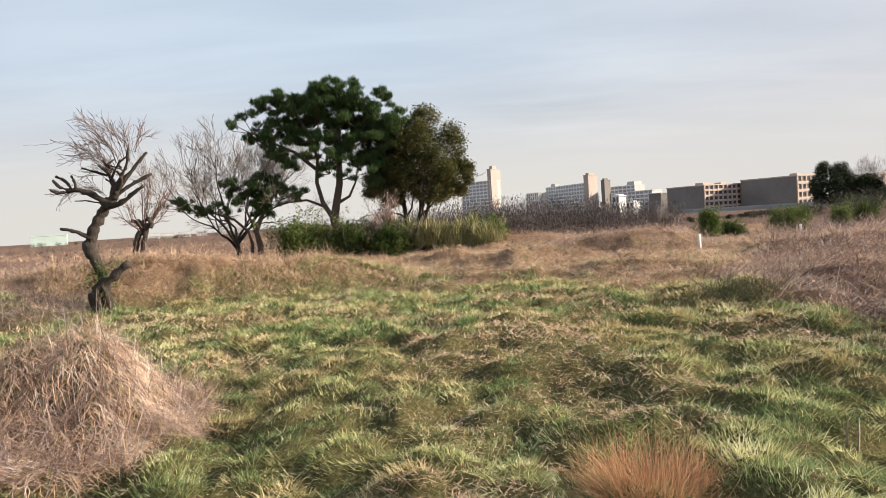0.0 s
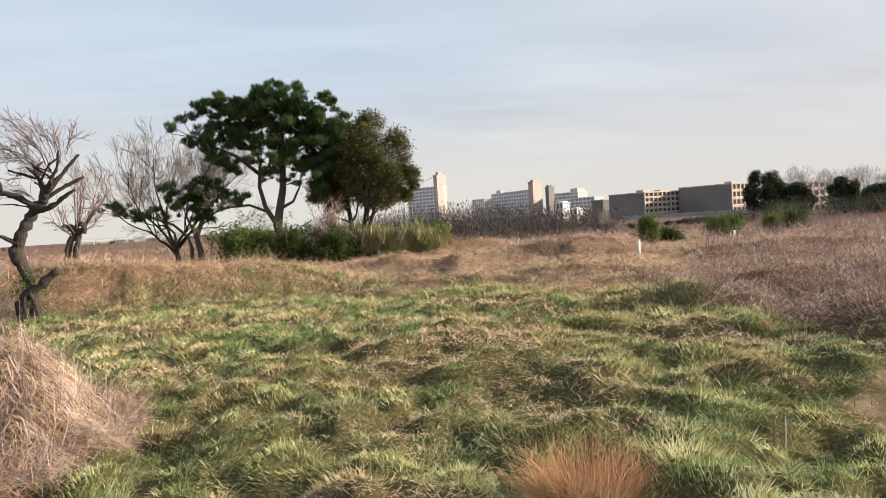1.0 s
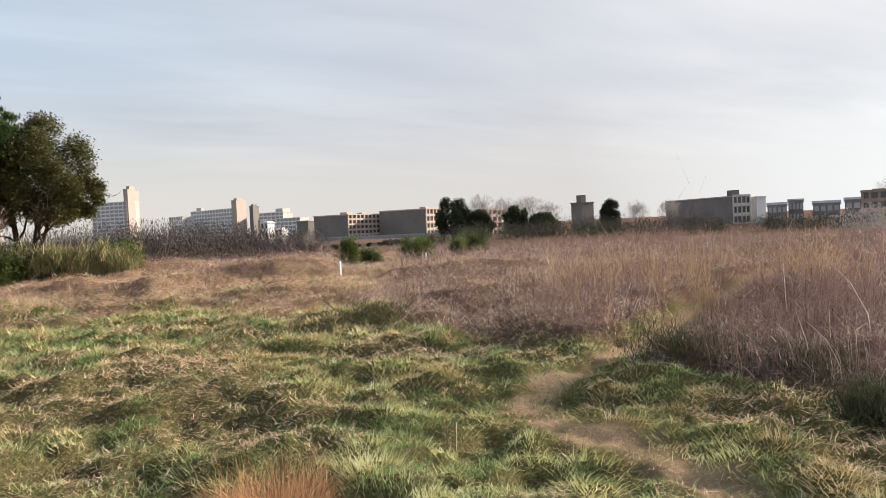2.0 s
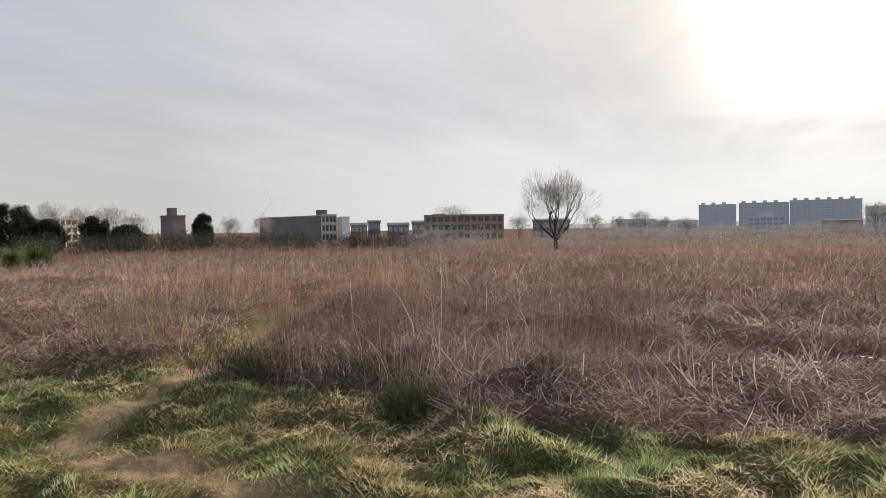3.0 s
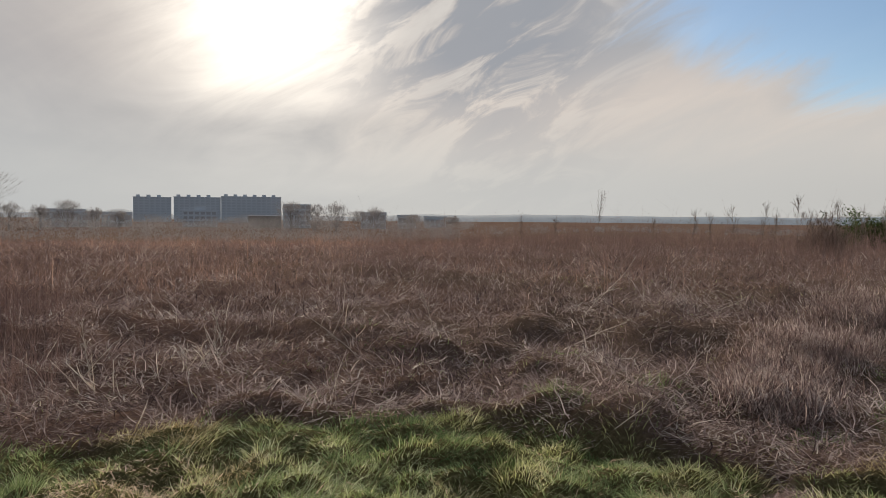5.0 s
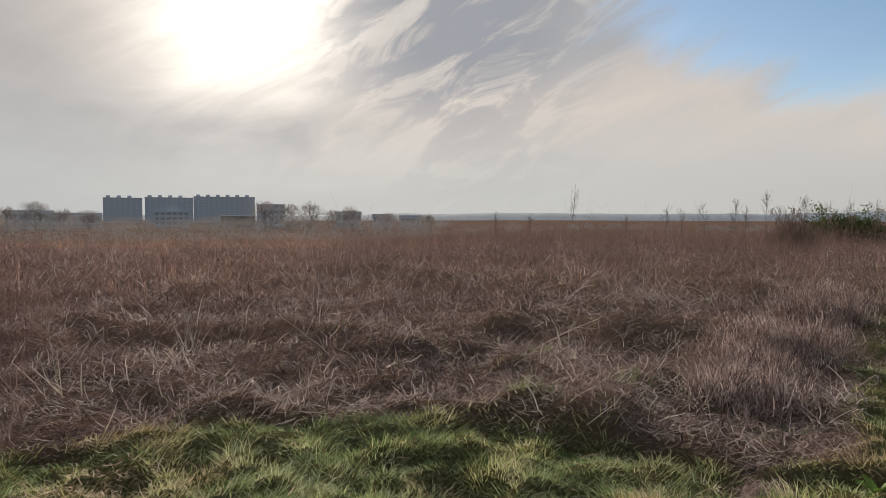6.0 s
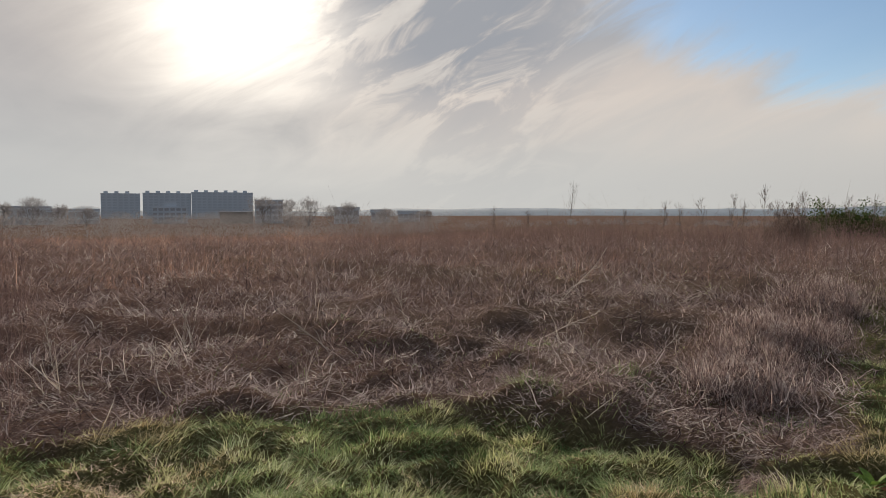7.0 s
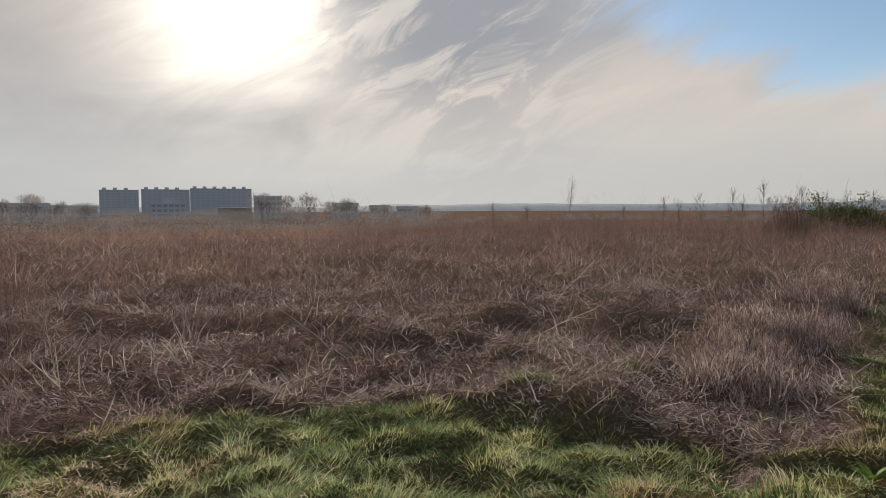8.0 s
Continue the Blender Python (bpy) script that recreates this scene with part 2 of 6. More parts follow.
# skyline twigs: distance haze painted in as a light grey
HAZETWIG = blade_material("haze_grey_twig", [(0.0, (0.21, 0.20, 0.205)), (1.0, (0.36, 0.34, 0.335))], through_light=0.4, gloss=0.0)
BARK = solid("bark", (0.022, 0.017, 0.014), (0.068, 0.052, 0.042), 6.0, 0.9, 0.9, 22.0, (1, 1, 0.25))
PINEBARK = solid("pine_bark", (0.045, 0.033, 0.027), (0.12, 0.085, 0.065), 5.0, 0.9, 0.9, 18.0, (1, 1, 0.3))
TWIGBARK = solid("thin_branch_bark", (0.15, 0.11, 0.09), (0.27, 0.205, 0.165), 5.0, 0.85)
# bark and twigs of far woods, greyed lighter to carry some haze
FARBARK = solid("haze_grey_bark", (0.13, 0.12, 0.12), (0.22, 0.20, 0.195), 2.0, 0.9)
FARTWIG = blade_material("far_bare_twig", [(0.0, (0.075, 0.066, 0.064)), (1.0, (0.165, 0.143, 0.135))], through_light=0.0, gloss=0.0)


# ---- shapes ----
def mesh_of(name, V, polys, material, smooth=False):
    """A mesh from vertices and arrays of faces, each array with faces of one size."""
    me = bpy.data.meshes.new(name)
    V = np.asarray(V, dtype=np.float32).reshape(-1, 3)
    polys = [np.asarray(p, dtype=np.int32) for p in polys if len(p)]
    me.vertices.add(len(V))
    me.vertices.foreach_set("co", V.ravel())
    idx = np.concatenate([p.ravel() for p in polys])
    tot = np.concatenate([np.full(len(p), p.shape[1], dtype=np.int32) for p in polys])
    start = np.concatenate([[0], np.cumsum(tot)[:-1]]).astype(np.int32)
    me.loops.add(len(idx))
    me.loops.foreach_set("vertex_index", idx)
    me.polygons.add(len(tot))
    me.polygons.foreach_set("loop_start", start)
    me.polygons.foreach_set("loop_total", tot)
    me.polygons.foreach_set("use_smooth", np.full(len(tot), smooth, dtype=bool))
    me.update(calc_edges=True)
    me.materials.append(material)
    return me


def part_of(name, me, parent=None, label=""):
    ob = new(name, me)
    ob.parent = parent
    return tagged(ob, label)


def part(name, bm, material, parent=None, label="", smooth=False):
    me = bpy.data.meshes.new(name)
    bm.normal_update()
    bm.to_mesh(me)
    bm.free()
    me.materials.append(material)
    for p in me.polygons:
        p.use_smooth = smooth
    return part_of(name, me, parent, label)


def box(x0, x1, y0, y1, z0, z1, bm=None, bevel=0.0):
    bm = bm or bmesh.new()
    r = bmesh.ops.create_cube(bm, size=1.0)
    bmesh.ops.scale(bm, vec=(x1 - x0, y1 - y0, z1 - z0), verts=r["verts"])
    bmesh.ops.translate(bm, vec=((x0 + x1) / 2, (y0 + y1) / 2, (z0 + z1) / 2), verts=r["verts"])
    if bevel:
        edges = list({e for v in r["verts"] for e in v.link_edges})
        bmesh.ops.bevel(bm, geom=edges, offset=bevel, segments=1, affect="EDGES")
    return bm


def thing(name, at, label, category, group="", turn=0.0):
    e = new(name)
    e.empty_display_size = 0.2
    e.matrix_world = pose(*at, 0, 0, turn)
    return tagged(e, label, category, group)


def hash2(ix, iy, seed):
    h = (ix.astype(np.int64) * 374761393 + iy.astype(np.int64) * 668265263 + seed * 974634541) & 0xFFFFFFFF
    h = ((h ^ (h >> 13)) * 1274126177) & 0xFFFFFFFF
    return ((h ^ (h >> 16)) & 0xFFFF) / 65535.0


def vnoise(x, y, scale, seed=0):
    x, y = np.asarray(x, float) / scale, np.asarray(y, float) / scale
    ix, iy = np.floor(x), np.floor(y)
    fx, fy = x - ix, y - iy
    fx, fy = fx * fx * (3 - 2 * fx), fy * fy * (3 - 2 * fy)
    a, b = hash2(ix, iy, seed), hash2(ix + 1, iy, seed)
    c, d = hash2(ix, iy + 1, seed), hash2(ix + 1, iy + 1, seed)
    return (a * (1 - fx) + b * fx) * (1 - fy) + (c * (1 - fx) + d * fx) * fy


def fbm(x, y, scale, seed=0, octaves=3):
    v, amp, tot = 0.0, 1.0, 0.0
    for k in range(octaves):
        v = v + amp * vnoise(x, y, scale / 2 ** k, seed + 17 * k)
        tot += amp
        amp *= 0.5
    return v / tot


def smooth(a, b, v):
    t = np.clip((np.asarray(v, float) - a) / (b - a), 0, 1)
    return t * t * (3 - 2 * t)


def ribbons(P, az, L, w, lean0, lean1, nseg=2, twist=None, curl=None):
    """Curved tapering blades: roots P, heading az, lengths, widths, lean from the upright at root and tip (radians)."""
    n = len(P)
    az, L, w, lean0, lean1 = (np.broadcast_to(np.asarray(v, float), (n,)) for v in (az, L, w, lean0, lean1))
    out = np.zeros((n, 2 * nseg + 1, 3))
    p = np.array(P, float)
    side_az = az + np.pi / 2 + (0 if twist is None else twist)
    side = np.stack([np.cos(side_az), np.sin(side_az), np.zeros(n)], 1)
    for k in range(nseg):
        ww = (w * (1 - 0.55 * k / nseg) / 2)[:, None]
        out[:, 2 * k], out[:, 2 * k + 1] = p - side * ww, p + side * ww
        th = lean0 + (lean1 - lean0) * ((k + 0.5) / nseg)
        step = L / nseg
        if curl is not None and k:
            az = az + curl / nseg
        p = p + np.stack([np.cos(az) * np.sin(th) * step, np.sin(az) * np.sin(th) * step, np.cos(th) * step], 1)
    out[:, 2 * nseg] = p
    base = (np.arange(n) * (2 * nseg + 1))[:, None]
    quads = [base + np.array([[2 * k, 2 * k + 1, 2 * k + 3, 2 * k + 2]]) for k in range(nseg - 1)]
    tris = base + np.array([[2 * nseg - 2, 2 * nseg - 1, 2 * nseg]])
    return out.reshape(-1, 3), (np.concatenate(quads) if quads else np.zeros((0, 4), int)), tris


class Stuff:
    """Gathers blades of one material into one mesh."""

    def __init__(self):
        self.V, self.Q, self.T, self.n = [], [], [], 0

    def add(self, V, Q, T):
        self.V.append(V)
        self.Q.append(Q + self.n)
        self.T.append(T + self.n)
        self.n += len(V)

    def blades(self, *a, **k):
        self.add(*ribbons(*a, **k))

    def mesh(self, name, material):
        Q = [q for q in self.Q if len(q)]
        T = [t for t in self.T if len(t)]
        return mesh_of(name, np.concatenate(self.V), [np.concatenate(a) for a in (Q, T) if a], material)


def tubes(lines, sides=5):
    """One mesh out of tapering bent tubes; a line is (points, radii)."""
    V, Q, T, n = [], [], [], 0
    for pts, rad in lines:
        pts = np.asarray(pts, float)
        k = sides if rad[0] > 0.03 else (4 if rad[0] > 0.012 else 3)
        m = len(pts)
        tan = np.gradient(pts, axis=0)
        tan /= np.linalg.norm(tan, axis=1)[:, None] + 1e-9
        ref = np.array([0.0, 0.0, 1.0]) if abs(tan[0, 2]) < 0.9 else np.array([1.0, 0.0, 0.0])
        a = np.cross(tan, ref)
        a /= np.linalg.norm(a, axis=1)[:, None] + 1e-9
        b = np.cross(tan, a)
        ang = np.arange(k) * 2 * np.pi / k
        r = np.asarray(rad, float)[:, None, None]
        ring = pts[:, None] + r * (a[:, None] * np.cos(ang)[None, :, None] + b[:, None] * np.sin(ang)[None, :, None])
        V.append(ring.reshape(-1, 3))
        i = np.arange(m - 1)[:, None] * k + np.arange(k)[None]
        j = np.arange(m - 1)[:, None] * k + (np.arange(k)[None] + 1) % k
        Q.append(np.stack([i, j, j + k, i + k], 2).reshape(-1, 4) + n)
        V.append(pts[-1:])
        last = (m - 1) * k
        T.append(np.stack([last + np.arange(k), last + (np.arange(k) + 1) % k, np.full(k, m * k)], 1) + n)
        n += m * k + 1
    return np.concatenate(V), np.concatenate(Q), np.concatenate(T)


def tube_mesh(name, lines, material, sides=6):
    V, Q, T = tubes(lines, sides)
    return mesh_of(name, V, [Q, T], material, smooth=True)


def knobby(pts, rad, rng, n=18, rough=0.14):
    """The same line with more rings, swelling and twisting unevenly."""
    pts, rad = np.asarray(pts, float), np.asarray(rad, float)
    t = np.linspace(0, len(pts) - 1, n)
    k = np.arange(len(pts))
    q = np.stack([np.interp(t, k, pts[:, i]) for i in range(3)], 1)
    for _ in range(2):
        q[1:-1] = (q[:-2] + 2 * q[1:-1] + q[2:]) / 4
    r = np.interp(t, k, rad)
    return q + rng.normal(0, 1, q.shape) * r[:, None] * rough * 0.8, r * (1 + rng.normal(0, rough, n))


def curve_line(p, d, length, r0, r1, rng, steps=5, wander=0.25, lift=0.0):
    """A wandering branch from p along d."""
    pts, rad = [np.array(p, float)], [r0]
    d = np.array(d, float)
    for k in range(steps):
        d = d + rng.normal(0, wander, 3) * 0.5 + np.array([0, 0, lift / steps])
        d /= np.linalg.norm(d)
        pts.append(pts[-1] + d * length / steps)
        rad.append(r0 + (r1 - r0) * (k + 1) / steps)
    return np.array(pts), np.array(rad)


def spread(d, angle, rng):
    """A direction turned off d by about that angle."""
    a = np.cross(d, rng.normal(0, 1, 3))
    a /= np.linalg.norm(a) + 1e-9
    v = d * math.cos(angle) + a * math.sin(angle)
    return v / np.linalg.norm(v)


def grow(out, p, d, length, r, depth, rng, angle=0.55, ratio=0.72, kids=(2, 4), lift=0.25, wander=0.3, taper=0.6):
    """Branches out of branches; out[depth] gathers the lines."""
    pts, rad = curve_line(p, d, length, r, r * taper, rng, 5 if depth > 1 else 4, wander, lift)
    out.setdefault(depth, []).append((pts, rad))
    if depth == 0:
        return
    k = rng.integers(kids[0], kids[1] + 1)
    for i in range(k):
        s = rng.uniform(0.45, 1.0) if i else 1.0
        q = s * (len(pts) - 1)
        j = min(int(q), len(pts) - 2)
        start = pts[j] + (pts[j + 1] - pts[j]) * (q - j)
        t = pts[j + 1] - pts[j]
        t /= np.linalg.norm(t)
        nd = spread(t, angle * rng.uniform(0.5, 1.25), rng)
        nd[2] += lift * 0.4
        nd /= np.linalg.norm(nd)
        grow(out, start, nd, length * ratio * rng.uniform(0.75, 1.15), r * taper * rng.uniform(0.6, 0.9), depth - 1, rng, angle, ratio, kids, lift, wander, taper)


# ---- the lie of the land ----
PATH_LINE = np.array([(1.9, -0.2), (2.4, 0.9), (3.05, 2.4), (3.30, 3.3), (3.28, 4.2), (3.5, 4.85), (4.0, 5.15), (5.2, 5.55), (6.7, 6.35), (9.3, 7.95), (13.0, 9.7), (19.0, 12.0)])
EDGE_Y = [-40, -17, -12.8, -9.5, -6.2, -4.9, -4.3, -3.6, -2.9, -2.0, -0.5, 1.0, 2.2, 3.3, 5.0, 5.6]
EDGE_X = [6, 9.8, 11.9, 8.4, 5.3, 3.95, 3.6, 3.7, 4.5, 5.2, 5.4, 5.4, 4.8, 5.4, 4.9, 5.6]


def path_distance(x, y):
    d = np.full(np.shape(x), 1e9)
    for (ax, ay), (bx, by) in zip(PATH_LINE[:-1], PATH_LINE[1:]):
        t = np.clip(((x - ax) * (bx - ax) + (y - ay) * (by - ay)) / ((bx - ax) ** 2 + (by - ay) ** 2), 0, 1)
        d = np.minimum(d, np.hypot(x - ax - t * (bx - ax), y - ay - t * (by - ay)))
    return d


def above_path(x, y):
    """North of the trodden path."""
    return y > np.interp(x, PATH_LINE[4:, 0], PATH_LINE[4:, 1])


def zone_weeds(x, y):
    """0 to 1: the tall dead weeds of the eastern field."""
    wob = (fbm(x, y, 1.3, 5) - 0.5) * 1.1
    south = smooth(-0.15, 0.35, x - np.interp(y, EDGE_Y, EDGE_X) + wob * 0.6) * (1 - above_path(x, y))
    north = smooth(-0.2, 0.6, x - np.interp(y, [5.6, 6.7, 8, 10, 13, 17, 22, 40], [6.4, 4.9, 4.7, 4.3, 5.0, 7.5, 10, 20]) + wob * 1.3) * above_path(x, y)
    far = smooth(0.0, 6.0, y - 36 + wob * 4) * 0.6
    w = np.maximum(np.maximum(south, north), far * (np.abs(x) < 400))
    return w * smooth(0.28, 0.62, path_distance(x, y) + wob * 0.15)


def zone_straw(x, y):
    """0 to 1: flattened dry grass and vines."""
    wob = (fbm(x, y, 2.2, 9) - 0.5)
    line = np.interp(x, [-14, -8, -4, -1, 2, 5, 9], [12.5, 13.8, 17.0, 18.0, 15.0, 10.8, 8.4])
    return smooth(-0.8, 1.6, y - line + wob * 9)


MOUNDS = [  # x, y, radius x, radius y, height
    (-2.85, 5.55, 0.42, 0.60, 0.66), (-3.35, 5.0, 0.50, 0.55, 0.50), (-2.40, 4.95, 0.34, 0.40, 0.30), (-8.9, 13.6, 1.3, 0.8, 0.55), (-6.6, 16.6, 2.8, 1.3, 0.75), (-11.5, 17.5, 3.0, 1.6, 0.7),
    (-3.3, 17.6, 2.1, 1.0, 0.6), (2.0, 19.5, 2.0, 1.1, 0.35), (0.1, 21.0, 1.0, 0.7, 0.4), (5.6, 21.5, 2.4, 1.5, 0.55),
    (6.6, 24.0, 1.8, 1.0, 0.5), (4.95, 2.05, 0.40, 0.35, 0.10), (4.6, 10.6, 0.9, 0.5, 0.28), (1.0, 9.3, 0.6, 0.4, 0.16), (11.0, 18.5, 2.5, 1.4, 0.35),
    (4.2, -4.1, 0.9, 0.8, 0.03), (5.3, -4.3, 1.2, 0.9, 0.05), (-4.5, 31.0, 4.5, 2.0, 0.7), (2.0, 28.0, 4.5, 1.6, 0.5),
]


def tuft_of(x, y):
    """The tuft that a place belongs to: height 0 to 1, bearing away from its heart, and two chance numbers of its own."""
    x, y = np.asarray(x, float), np.asarray(y, float)
    wx, wy = x + (vnoise(x, y, 0.3, 81) - 0.5) * 0.22, y + (vnoise(x, y, 0.3, 82) - 0.5) * 0.22
    cell = 0.27
    ix, iy = np.floor(wx / cell), np.floor(wy / cell)
    best, away, one, two = np.zeros(x.shape), np.zeros(x.shape), np.zeros(x.shape), np.zeros(x.shape)
    for dx in (-1, 0, 1):
        for dy in (-1, 0, 1):
            jx, jy = ix + dx, iy + dy
            ox, oy = wx / cell - jx - hash2(jx, jy, 83), wy / cell - jy - hash2(jx, jy, 84)
            size = 0.40 + 0.60 * hash2(jx, jy, 85)
            h = size * np.sqrt(np.maximum(1 - (np.hypot(ox, oy) / (0.35 + 0.60 * size)) ** 2, 0))
            won = h > best
            best, away = np.where(won, h, best), np.where(won, np.arctan2(oy, ox), away)
            one, two = np.where(won, hash2(jx, jy, 86), one), np.where(won, hash2(jx, jy, 87), two)
    return best, away, one, two


def hummock(x, y):
    """0 to 1: from the hollow between the tufts to their tops."""
    return tuft_of(x, y)[0]


def land(x, y):
    """Height of the ground."""
    x, y = np.asarray(x, float), np.asarray(y, float)
    r = np.hypot(x, y)
    near = np.exp(-(r / 45.0) ** 2)
    weedy = zone_weeds(x, y) * smooth(70, 40, r)
    hum = hummock(x, y) * 0.14 + smooth(0.34, 0.70, fbm(x, y, 0.9, 2, 2)) * 0.10 + smooth(0.35, 0.7, vnoise(x, y, 0.21, 6)) * 0.06
    heap = smooth(0.36, 0.66, fbm(x, y, 1.0, 8, 3)) * 0.17 + smooth(0.40, 0.64, fbm(x, y, 2.6, 18, 2)) * 0.12 + hummock(x * 0.55, y * 0.55) * 0.18 - 0.07
    hum = hum + zone_straw(x, y) * (smooth(0.42, 0.70, fbm(x, y, 0.95, 14, 2)) * 0.16 + smooth(0.46, 0.66, fbm(x, y, 2.4, 15, 2)) * 0.15)
    flat = smooth(0.1, 0.5, path_distance(x, y))
    z = near * ((fbm(x, y, 3.5, 1, 2) - 0.5) * 0.20 + (hum * (1 - weedy) + heap * weedy - 0.10 - 0.06 * (1 - weedy)) * (0.45 + 0.55 * flat))
    for mx, my, rx, ry, h in MOUNDS:
        z = z + h * np.exp(-((x - mx) / rx) ** 2 - ((y - my) / ry) ** 2)
    z = z - 0.05 * np.exp(-(path_distance(x, y) / 0.36) ** 2)
    az = np.degrees(np.arctan2(x, y))
    hollow = smooth(-14, -2, az) * smooth(118, 99, az)
    z = z - 2.5 * smooth(28, 115, r) * hollow - 0.5 * smooth(60, 200, r) - 1.2 * smooth(180, 420, r) * hollow + (fbm(x, y, 40, 4, 2) - 0.5) * 0.5 * smooth(20, 60, r)
    return z


def make_ground():
    radii = np.concatenate([np.linspace(0.3, 1.8, 8), np.linspace(1.87, 9, 104), 9 * (3500 / 9) ** (np.arange(1, 141) / 140)])
    ang = np.radians(np.concatenate([np.linspace(-44, 150, 470), np.linspace(150, 316, 60)[1:-1]]))
    seg = len(ang)
    X, Y = radii[:, None] * np.sin(ang), radii[:, None] * np.cos(ang)
    x, y = np.concatenate([[0], X.ravel()]), np.concatenate([[0], Y.ravel()])
    V = np.stack([x, y, land(x, y)], 1)
    i = 1 + np.arange(len(radii) - 1)[:, None] * seg + np.arange(seg)[None]
    j = 1 + np.arange(len(radii) - 1)[:, None] * seg + (np.arange(seg)[None] + 1) % seg
    Q = np.stack([i, i + seg, j + seg, j], 2).reshape(-1, 4)
    T = np.stack([np.zeros(seg, int), 1 + np.arange(seg), 1 + (np.arange(seg) + 1) % seg], 1)
    me = mesh_of("ground", V, [Q, T], GROUND, True)
    at = me.attributes.new("cover", "FLOAT_VECTOR", "POINT")
    weeds = np.maximum(zone_weeds(x, y), smooth(30, 60, np.hypot(x, y)))
    bare = (1 - smooth(0.02, 0.30, path_distance(x, y) + (fbm(x, y, 0.6, 31) - 0.45) * 0.7)) * (1 - smooth(7.5, 10, x))
    at.data.foreach_set("vector", np.stack([weeds, bare, zone_straw(x, y)], 1).astype(np.float32).ravel())
    return tagged(new("ground", me), "uneven winter field of soil, thatch and dry weeds", "field", kind="structure")


make_ground()


def scatter(n, r0, r1, a0, a1, rng, power=1.0):
    """n places round the standpoint, bearing a0 to a1 degrees from ahead, thinning outward."""
    u = rng.random(n)
    k = 2 - power
    r = (r0 ** k + u * (r1 ** k - r0 ** k)) ** (1 / k) if abs(k) > 1e-6 else r0 * (r1 / r0) ** u
    a = np.radians(rng.uniform(a0, a1, n))
    return r * np.sin(a) + 0.15, r * np.cos(a) - 0.25, r


# ---- the field's growth ----
def field_stuff(name, stuff, material, label, category):
    return tagged(new(name, stuff.mesh(name, material)), label, category, kind="stuff")


def litter(stuff, n, rng, r0, r1, where, length, width, a0=-42, a1=150, power=1.6, tilt=(0.9, 1.65), rise=0.05, heap=0.0, nseg=2):
    """Fallen stems lying every way, a little above the ground."""
    x, y, r = scatter(n, r0, r1, a0, a1, rng, power)
    keep = rng.random(n) < where(x, y)
    x, y, r = x[keep], y[keep], r[keep]
    m = len(x)
    comb = fbm(x, y, 1.7, 53) * 2 * np.pi * 2
    az = np.where(rng.random(m) < 0.6, rng.uniform(0, 2 * np.pi, m), comb + rng.normal(0, 0.7, m))
    z = land(x, y) + rng.random(m) * rise + heap * fbm(x, y, 0.9, 61) * rng.random(m)
    l0 = rng.uniform(tilt[0] - 0.5, tilt[1], m)
    l1 = rng.uniform(tilt[0], tilt[1] + 0.35, m)
    stuff.blades(np.stack([x, y, z], 1), az, length * rng.uniform(0.4, 1.4, m) * np.sqrt(np.maximum(r / 8, 1)), width * np.sqrt(np.maximum(r / 4, 1)) * rng.uniform(0.6, 1.4, m), l0, l1,
                 nseg=nseg, twist=rng.normal(0, 0.5, m), curl=rng.normal(0, 1.3, m))


def stems(stuff, n, rng, r0, r1, where, height, width, a0=-42, a1=150, power=1.4, lean=0.35, branch=0, nseg=2, clump=1, fan=0.12):
    """Standing stalks with side shoots."""
    x, y, r = scatter(n, r0, r1, a0, a1, rng, power)
    keep = rng.random(n) < where(x, y)
    x, y, r = x[keep], y[keep], r[keep]
    tuft = np.repeat(rng.uniform(0.4, 1.35, len(x)), clump)
    x, y, r = np.repeat(x, clump), np.repeat(y, clump), np.repeat(r, clump)
    m = len(x)
    az = rng.uniform(0, 2 * np.pi, m)
    if clump > 1:
        d = np.abs(rng.normal(0, fan, m)) * np.sqrt(np.maximum(r / 8, 1))
        x, y = x + d * np.cos(az), y + d * np.sin(az)
        az = az + rng.normal(0, 0.7, m)
    H = height(x, y) * rng.uniform(0.5, 1.2, m) * (tuft if clump > 1 else 1.0)
    w = width * np.sqrt(np.maximum(r / 5, 1)) * rng.uniform(0.6, 1.4, m)
    l0 = np.abs(rng.normal(0.2, lean, m))
    l1 = l0 + rng.normal(0.25, 0.55, m)
    P = np.stack([x, y, land(x, y) - 0.02], 1)
    stuff.blades(P, az, H, w, l0, l1, nseg=nseg, twist=rng.uniform(-1.5, 1.5, m), curl=rng.normal(0, 0.8, m))
    for _ in range(branch):
        s = rng.uniform(0.35, 0.95, m)
        th = l0 + (l1 - l0) * s / 2
        q = P + np.stack([np.cos(az) * np.sin(th), np.sin(az) * np.sin(th), np.cos(th)], 1) * (H * s)[:, None]
        baz = rng.uniform(0, 2 * np.pi, m)
        bl = rng.uniform(0.3, 0.9, m)
        stuff.blades(q, baz, H * rng.uniform(0.15, 0.4, m), w * 0.7, bl, bl + rng.uniform(-0.3, 0.8, m), nseg=1, twist=rng.uniform(-1.5, 1.5, m))


def clear(x, y):
    return 0.05 + 0.95 * smooth(0.04, 0.38, path_distance(x, y) + (fbm(x, y, 0.5, 71) - 0.5) * 0.4)


def fresh(x, y):
    """Greener turf towards the eastern weeds."""
    return smooth(2.0, 3.6, x) * smooth(3.2, 1.2, y)


